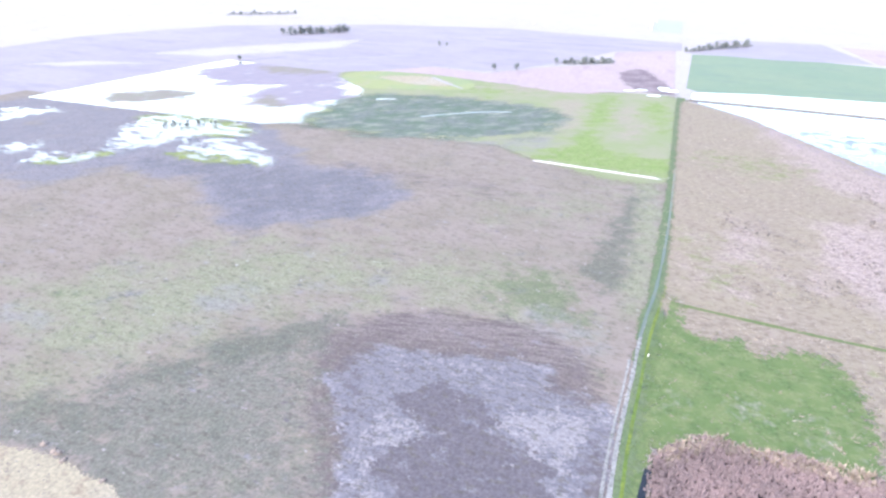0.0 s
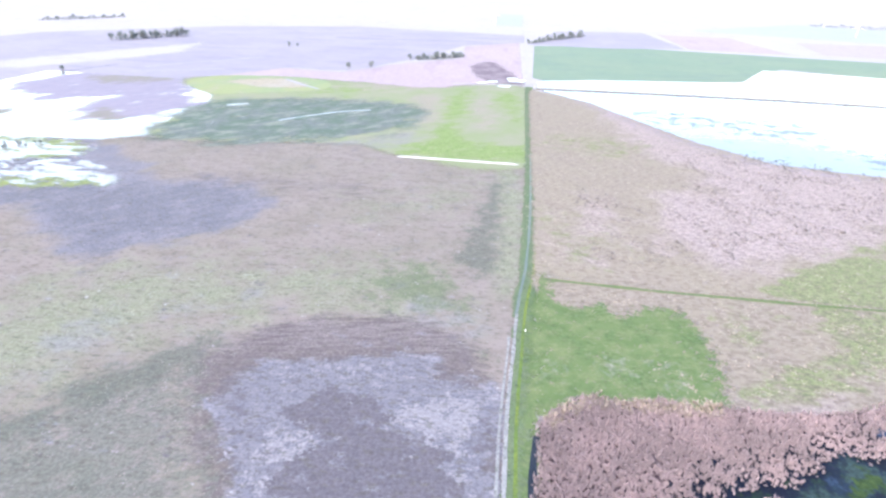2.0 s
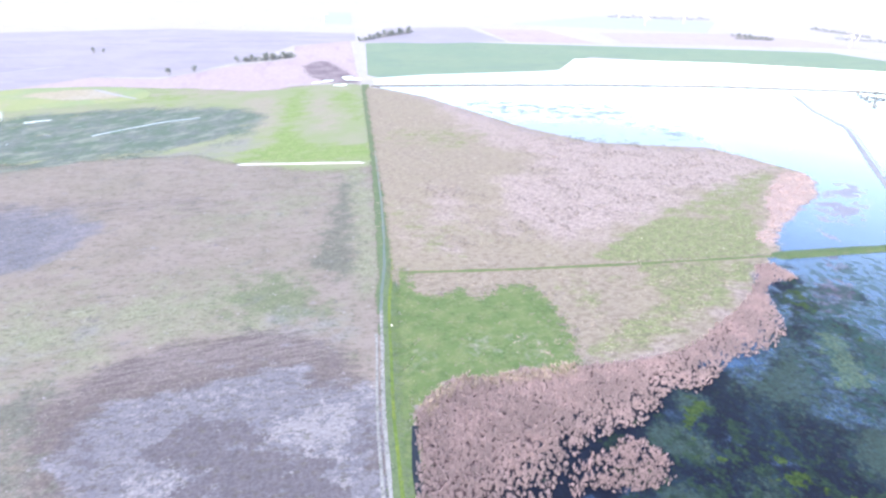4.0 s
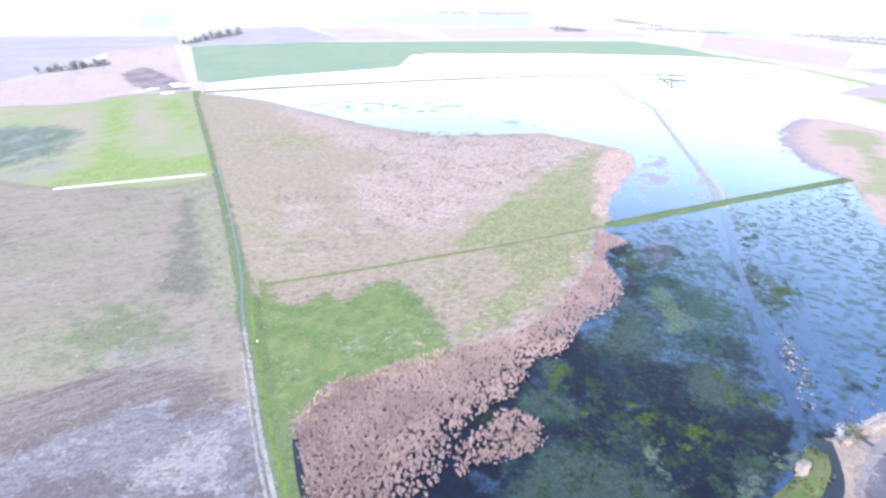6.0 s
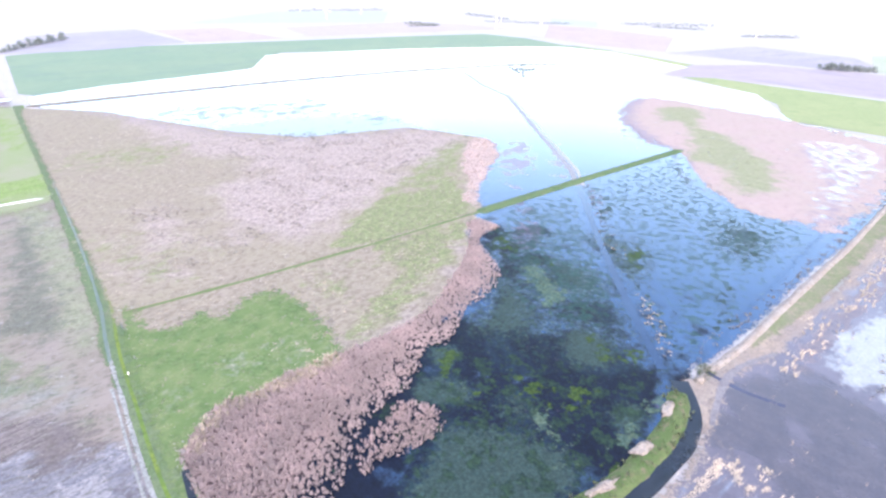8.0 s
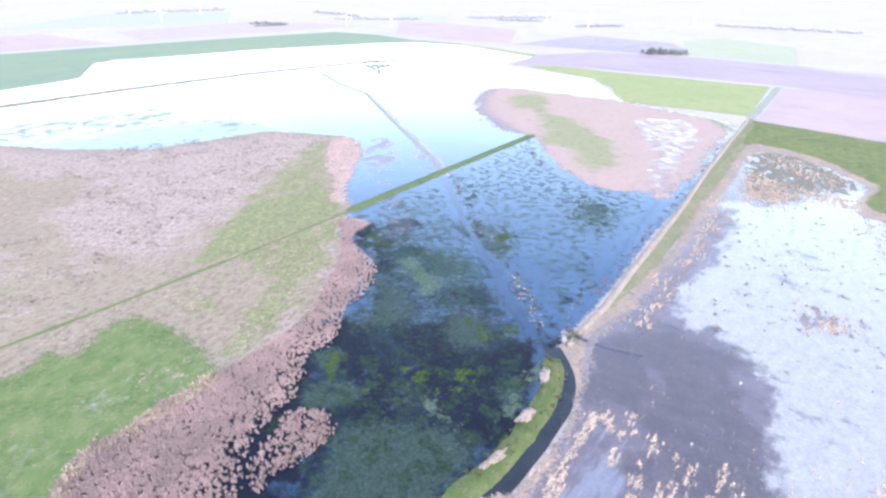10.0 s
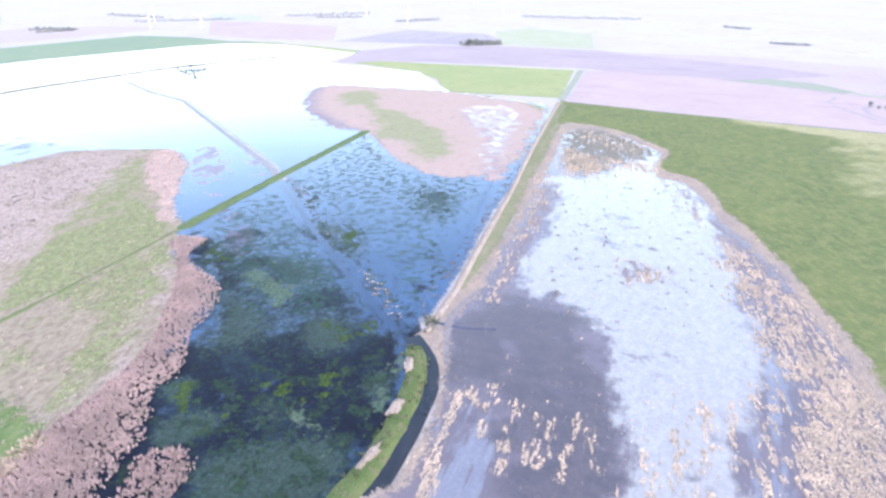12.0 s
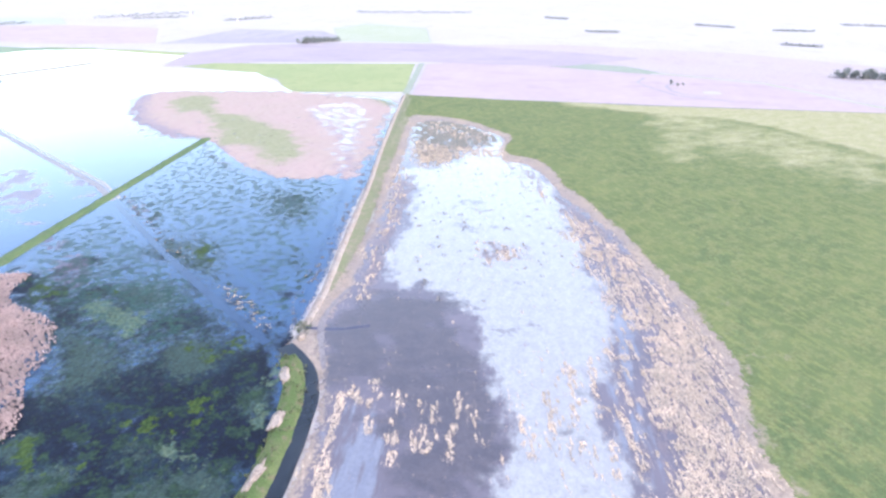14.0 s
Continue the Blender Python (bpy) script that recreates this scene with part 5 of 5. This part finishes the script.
for a, b, most in (((81.9, -127.5), (53.6, -130.5), 1.0), ((87.3, -127.1), (80.1, -131.9), 0.8), ((86.5, -134.4), (71.1, -135.9), 0.9), ((83.3, -140.3), (64.0, -142.0), 0.75), ((81.1, -145.7), (68.8, -146.3), 0.6), ((80.2, -148.7), (67.6, -149.1), 0.75), ((82.6, -154.0), (65.9, -153.1), 0.85), ((80.5, -156.4), (70.4, -160.3), 0.65), ((82.7, -168.1), (68.2, -169.7), 0.75), ((88.8, -173.0), (70.4, -174.6), 0.75), ((97.7, -179.3), (78.8, -179.6), 0.8), ((100.5, -185.1), (81.0, -184.7), 0.75), ((76.3, -185.8), (66.0, -185.7), 0.75), ((81.6, -189.3), (67.2, -190.5), 0.85), ((65.0, -124.7), (53.9, -124.6), 0.55), ((76.0, -123.1), (66.5, -125.1), 0.5), ((154.1, -115.3), (132.0, -123.1), 0.6), ((158.9, -119.2), (122.4, -124.4), 0.6)):
    want.append(line_of(a, b, 1.7, 0.94 * most))
want = np.maximum.reduce(want)
thick, thin = p[row > 0.78 - 1.12 * want], p[(row > 0.52 - 1.05 * want) & (row < 0.80 - 1.12 * want)]
thin = thin[rng.uniform(0, 1, len(thin)) < 0.85]
clumps("flooded_stubble", thick, rng.uniform(0.20, 0.42, len(thick)), rng.uniform(0.12, 0.28, len(thick)), M["stubble"], "cream clumps of flooded stubble in broken rows", "stubble", 5, 1.5, 0.5, 32, 0.22, 6)
clumps("flooded_straw", thin, rng.uniform(0.14, 0.28, len(thin)), rng.uniform(0.06, 0.14, len(thin)), M["straw"], "thin brownish straw floating between the stubble rows", "straw", 4, 1.6, 0.45, 33, 0.22, 6)
p, d = scattered("pond", [(120, -150), (150, -130), (230, -122), (250, -150), (200, -178), (130, -185)], 0.02, 41)
clumps("pond_tussocks", p, rng.uniform(0.5, 1.2, len(p)), rng.uniform(0.2, 0.4, len(p)), M["brush"], "dark drowned tussocks in the pond", "tussocks", 6, 1.2, 0.5, 42, 0.22)
p, d = scattered("lush", [(24, -36), (38, -40), (37, -54), (28, -50)], 0.5, 43)
p = patchy(p, 4, 0.05, 6)
clumps("lush_tufts", p, rng.uniform(0.3, 0.6, len(p)), rng.uniform(0.2, 0.4, len(p)), M["tuft"], "pale dry tufts in the lush grass", "grass tufts", 6, 1.2, 0.5, 44, 0.15)
p, d = scattered("fringe", [(-1, -61), (3, -57), (9, -53), (12, -50), (13, -53), (24, -52), (38, -51), (37, -55), (20, -56), (8, -57), (1, -64)], 2.5, 45)
clumps("reed_fringe", p, rng.uniform(0.6, 1.2, len(p)), rng.uniform(0.8, 1.4, len(p)), M["tuft"], "straw-pale fringe of the reed bed", "reeds", 9, 0.9, 0.3, 46, 0.1)
p, d = scattered("bank", [(106, -104), (109, -108), (150, -106), (200, -103), (260, -99), (330, -94), (330, -92), (200, -100), (120, -104)], 1.6, 47)
p = patchy(p, 3, 0.0, 2)
clumps("bund_reeds", p, rng.uniform(0.35, 0.7, len(p)), rng.uniform(0.3, 0.6, len(p)), M["brush"], "pale reeds along the water side of the bund", "reeds", 7, 0.9, 0.4, 48, 0.05)

p, d = scattered("drain", [(126, -78), (126, -81), (118, -90), (108, -100), (104, -103), (103, -102), (109, -94), (118, -85)], 4.0, 71)
p = patchy(p, 1.6, 0.12, 3)
clumps("drain_reeds", p, rng.uniform(0.4, 0.8, len(p)), rng.uniform(0.3, 0.6, len(p)), M["tuft"], "straw-coloured reeds on the spoil beside the drain", "reeds", 7, 1.0, 0.3, 72, 0.05)
p, d = scattered("drain", [(191, -5), (189, -10), (168, -30), (148, -56), (140, -63), (140, -58), (156, -39)], 1.6, 73)
p = patchy(p, 3.0, 0.05, 5)
clumps("drain_reeds", p, rng.uniform(0.4, 0.8, len(p)), rng.uniform(0.3, 0.6, len(p)), M["brush"], "thin dull reeds beside the drain", "reeds", 7, 0.9, 0.35, 74, 0.05)

p, d = scattered("bank", [(96, -108), (93, -114), (83, -119), (73, -120), (64, -120), (56, -120), (51, -119), (51, -115), (58, -116), (67, -116), (75, -116), (82, -114)], 2.2, 75)
p = patchy(p, 2.0, 0.0, 6)
clumps("bank_tufts", p, rng.uniform(0.3, 0.7, len(p)), rng.uniform(0.9, 1.4, len(p)), M["sedge"], "rough green sedge tufts on the channel bank", "grass tufts", 7, 0.9, 0.35, 76, 0.05)
p, d = scattered("bank", [(106.9, -108.2), (109.8, -110.0), (106.9, -112.8), (103.3, -112.9), (103.5, -110.3)], 5.0, 79)
clumps("bank_tufts", p, rng.uniform(0.3, 0.7, len(p)), rng.uniform(0.15, 0.4, len(p)), M["sedge"], "green sedge where the bund meets the channel", "grass tufts", 7, 0.9, 0.35, 80, 0.3)
p, d = scattered("edge", [(4, -9), (10, -12), (18, -9), (21, -15), (30, -9), (41, -10), (45, -28), (43, -52), (38, -52), (40, -30), (37, -15), (30, -14), (21, -20), (18, -14), (10, -17), (5, -15)], 1.6, 77)
p = patchy(p, 2.5, 0.08, 4)
clumps("meadow_tufts", p, rng.uniform(0.4, 0.9, len(p)), rng.uniform(0.2, 0.4, len(p)), M["brush"], "pale dry tufts at the edge of the lush grass", "grass tufts", 6, 1.1, 0.4, 78, 0.1)
# ---- trees ----
def tree_parts(seed, tall=8.0, wide=6.0):
    rng = random.Random(seed)
    bm = bmesh.new()

    def limb(a, b, r0, r1):
        d = (b - a).normalized()
        u = d.orthogonal().normalized()
        w = d.cross(u)
        ring = []
        for c, r in ((a, r0), (b, r1)):
            ring.append([bm.verts.new(c + (u * math.cos(k * math.tau / 6) + w * math.sin(k * math.tau / 6)) * r) for k in range(6)])
        for k in range(6):
            bm.faces.new((ring[0][k], ring[0][(k + 1) % 6], ring[1][(k + 1) % 6], ring[1][k]))

    top = Vector((rng.uniform(-0.3, 0.3), rng.uniform(-0.3, 0.3), tall * 0.55))
    limb(Vector((0, 0, -0.1)), top, tall * 0.035, tall * 0.018)
    ends = []
    for k in range(7):
        a = k * 2.4 + rng.uniform(-0.4, 0.4)
        foot = Vector((0, 0, tall * rng.uniform(0.25, 0.5)))
        tip = Vector((math.cos(a) * wide * rng.uniform(0.2, 0.36), math.sin(a) * wide * rng.uniform(0.2, 0.36), tall * rng.uniform(0.5, 0.85)))
        limb(foot, tip, tall * 0.014, tall * 0.005)
        ends.append(tip)
    crown = bmesh.new()
    for e in ends + [Vector((0, 0, tall * 0.85))]:
        for _ in range(52):
            c = e + Vector([rng.gauss(0, wide * 0.12), rng.gauss(0, wide * 0.12), rng.gauss(-0.08 * tall, tall * 0.14)])
            if c.z < tall * 0.08:
                continue
            n = Vector([rng.gauss(0, 1) for _ in range(3)]).normalized()
            u = n.orthogonal().normalized() * rng.uniform(0.3, 0.6)
            w = n.cross(u)
            crown.faces.new([crown.verts.new(c + q) for q in (-u, w * 0.6, u, -w * 0.6)])
    return bm, crown


kinds = []
for k, (h, w) in enumerate(((8, 6), (9, 8), (6, 6), (10, 7))):
    trunk, crown = tree_parts(k, h, w)
    root = new("tree")
    tagged(root, "dark leafy tree standing among open fields", "tree", "field trees")
    part("trunk", trunk, M["bark"], root)
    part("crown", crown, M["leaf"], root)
    kinds.append(root)
trng = random.Random(11)
spots = [(-158, 355, 0.75), (-141, 370, 0.7), (-383, 290, 0.7), (-260, 480, 0.6), (-252, 484, 0.5)]


def row_of(a, b, n, size, jitter=3.0):
    for k in range(n):
        f = (k + trng.uniform(-0.3, 0.3)) / max(1, n - 1)
        spots.append((a[0] + (b[0] - a[0]) * f + trng.gauss(0, jitter), a[1] + (b[1] - a[1]) * f + trng.gauss(0, jitter), size * trng.uniform(0.7, 1.2)))


for a, b, n, size in (((-109, 423), (-65, 457), 14, 0.8), ((-460, 476), (-412, 539), 18, 1.04), ((4, 592), (81, 698), 15, 0.8), ((659, 74), (685, 36), 18, 0.72), ((517, -444), (510, -490), 21, 0.8), ((564, 671), (587, 624), 12, 0.56), ((-683, 651), (-623, 728), 14, 0.64), ((-270, 84), (-250, 100), 18, 0.24), ((461, -294), (464, -298), 3, 0.4)):
    row_of(a, b, n, size, 2.5)


def hedge(a, b, wide, tall, leaves, seed):
    """A far line of trees too small to pick apart: many leaf clumps over short stems."""
    rng = np.random.default_rng(seed)
    f = rng.uniform(0, 1, leaves)
    top = tall * (0.55 + 0.45 * np.sin(f * 23 + seed) * np.sin(f * 61 + 2 * seed)).clip(0.35, 1.0)
    c = np.stack([a[0] + (b[0] - a[0]) * f + rng.normal(0, wide / 3, leaves), a[1] + (b[1] - a[1]) * f + rng.normal(0, wide / 3, leaves), top * rng.uniform(0.05, 1.0, leaves) ** 0.7], -1)
    u = rng.normal(0, 1, (leaves, 3))
    u *= rng.uniform(0.5, 1.0, (leaves, 1)) / np.linalg.norm(u, axis=1, keepdims=True)
    w = np.cross(u, rng.normal(0, 1, (leaves, 3)))
    w *= 0.6 / np.linalg.norm(w, axis=1, keepdims=True)
    v = np.stack([c - u, c + w, c + u, c - w], 1).reshape(-1, 3)
    v[:, 2] = np.maximum(v[:, 2], 0.0)
    ob = mesh_ob("tree_line", v, np.arange(leaves * 4).reshape(-1, 4), M["leaf" if tall > 6 else "leaf_hazed"])
    return tagged(ob, "distant line of trees between fields, haze in its grey-green colour", "tree line", "distant tree lines", "stuff")


for k, (a, b, tall) in enumerate((((-109, 423), (-65, 457), 6), ((-462, 474), (-410, 542), 8), ((4, 592), (81, 698), 5), ((659, 76), (686, 34), 6), ((517, -440), (508, -500), 7),
                                 ((837, -272), (836, -316), 3.4), ((709, 641), (816, 537), 5), ((560, 675), (589, 620), 5), ((898, 277), (962, 222), 5), ((905, 433), (940, 363), 5),
                                 ((-690, 642), (-620, 732), 5), ((1086, 111), (1119, -96), 5), ((960, -451), (927, -499), 3.4), ((896, -543), (891, -594), 3.4), ((736, -488), (719, -526), 3.4),
                                 ((503, 998), (691, 948), 6), ((785, 785), (779, 654), 6), ((900, 493), (1022, 389), 6), ((1001, -687), (986, -743), 3.4), ((1044, -227), (1019, -263), 4), ((541, 635), (589, 622), 4), ((401.7, 264.6), (422.1, 252.0), 3), ((395.3, 256.7), (378.0, 224.0), 3), ((393.3, 245.2), (397.7, 232.6), 3), ((391.4, 234.0), (363.4, 205.2), 3), ((394.8, 232.4), (406.8, 232.4), 3))):
    hedge(a, b, 5 if tall > 3 else 2.2, tall if tall > 3 else 1.8, int(260 + 4 * math.dist(a, b)) if tall > 3 else 70, k)
for k, (x, y, size) in enumerate(spots):
    m = pose(x, y, 0, 0, 0, trng.uniform(0, 360)) @ Matrix.Scale(size, 4)
    if k < 4:
        kinds[k].matrix_world = m
    else:
        copy_thing(kinds[k % 4], m).scale = (size, size, size)

# ---- white membrane bank ----
ridge("white_bank", [(-67, 113), (-6, 111)], [(-0.6, 0.0), (-0.4, 0.45), (0, 0.6), (0.4, 0.45), (0.6, 0.0)], M["chalk"], "long low white bank at the edge of the pasture", "bank", 3, 0.15)


# ---- spoil heaps on the channel bank and drain ----
def heap(x, y, long, wide, tall, turn, seed, z=0.6, name="spoil_mound", label="pale pinkish heap of dredged spoil on the bank", category="spoil heap", group="dredged spoil heaps"):
    bm = bmesh.new()
    bmesh.ops.create_icosphere(bm, subdivisions=3, radius=1)
    for v in bm.verts:
        n = 1 + 0.55 * noise.noise(v.co * 1.7 + Vector((seed, 0, 0))) + 0.28 * noise.noise(v.co * 4.5 + Vector((seed, 3, 0)))
        v.co = Vector((v.co.x * long * n, v.co.y * wide * n, max(v.co.z, -0.3) * tall * n))
    for f in bm.faces:
        f.smooth = True
    me = bpy.data.meshes.new(name)
    bm.to_mesh(me)
    bm.free()
    me.materials.append(M["soil"])
    ob = new(name, me)
    ob.matrix_world = pose(x, y, z, 0, 0, turn)
    return tagged(ob, label, category, group)


for k, (x, y, a, b, turn, z) in enumerate(((87.1, -112.7, 3.0, 1.2, 17, 0.5), (72.0, -116.3, 3.2, 1.4, 0, 0.5), (57.8, -117.4, 4.4, 1.2, -9, 0.5), (101.9, -111.6, 1.6, 1.0, 0, 0.5))):
    heap(x, y, a, b, 0.7, turn, k * 3.1, z)
for k, (x, y) in enumerate(((-112.9, -104.7), (-108.4, -105.3), (-106.0, -106.3), (-109.6, -105.3), (-95.3, -106.9))):
    heap(x, y, 0.9 - 0.1 * k, 0.6, 0.4, 40 * k, 20 + k * 2.7, 0.1, "soil_lump", "small pale lump of soil beside the straw bank", "soil lump", "soil lumps by the straw bank")


# ---- wind turbines far off ----
def turbine(x, y, tall, turn, spin):
    root = new("wind_turbine")
    tagged(root, "slender white wind turbine far off over the fields", "wind turbine", "wind turbines on the plain")
    mast = bmesh.new()
    bmesh.ops.create_cone(mast, cap_ends=True, segments=12, radius1=tall * 0.018, radius2=tall * 0.011, depth=tall, matrix=Matrix.Translation((0, 0, tall / 2)))
    part("mast", mast, M["white"], root)
    box = bmesh.new()
    bmesh.ops.create_cube(box, size=1, matrix=Matrix.Translation((0, 0.02 * tall, tall)) @ Matrix.Diagonal((0.05 * tall, 0.13 * tall, 0.05 * tall, 1)))
    bmesh.ops.bevel(box, geom=box.edges[:], offset=0.01 * tall, segments=2, affect="EDGES")
    part("nacelle", box, M["white"], root)
    for k in range(3):
        bl = bmesh.new()
        a = radians(spin + 120 * k)
        o, u, w = Vector((0, -0.06 * tall, tall)), Vector((math.sin(a), 0, math.cos(a))), Vector((math.cos(a), 0, -math.sin(a)))
        ring = []
        for f, c in ((0.0, 0.010), (0.12, 0.017), (0.55, 0.010), (0.62, 0.004)):
            ring.append([bl.verts.new(o + u * f * tall + w * c * tall * sx + Vector((0, sy * 0.005 * tall, 0))) for sx, sy in ((-0.6, 0), (0, -1), (0.9, 0), (0, 1))])
        for r0, r1 in zip(ring, ring[1:]):
            for j in range(4):
                bl.faces.new((r0[j], r0[(j + 1) % 4], r1[(j + 1) % 4], r1[j]))
        part("blade", bl, M["white"], root)
    root.matrix_world = pose(x, y, 0, 0, 0, turn)


for k, (x, y) in enumerate(((494, 821), (647, 546), (689, 491), (966, 367), (922, 263), (522, 986), (1046, 135), (602, 885), (879, 247), (-229, 821), (-47, 819), (724, 616))):
    turbine(x, y, 16, -40 + 7 * k, 23 * k)


# ---- marker by the lane ----
marker = new("marker_post")
tagged(marker, "short white marker post at the lane verge", "marker post")
post = bmesh.new()
bmesh.ops.create_cone(post, cap_ends=True, segments=10, radius1=0.12, radius2=0.1, depth=1.1, matrix=Matrix.Translation((0, 0, 0.55)))
part("post", post, M["white"], marker)
plate = bmesh.new()
bmesh.ops.create_cube(plate, size=1, matrix=Matrix.Translation((0, -0.14, 0.95)) @ Matrix.Diagonal((0.25, 0.05, 0.25, 1)))
bmesh.ops.bevel(plate, geom=plate.edges[:], offset=0.015, segments=1, affect="EDGES")
part("plate", plate, M["white"], marker)
marker.matrix_world = pose(-4.6, -29, 0.1, 0, 0, 10) @ Matrix.Scale(0.75, 4)
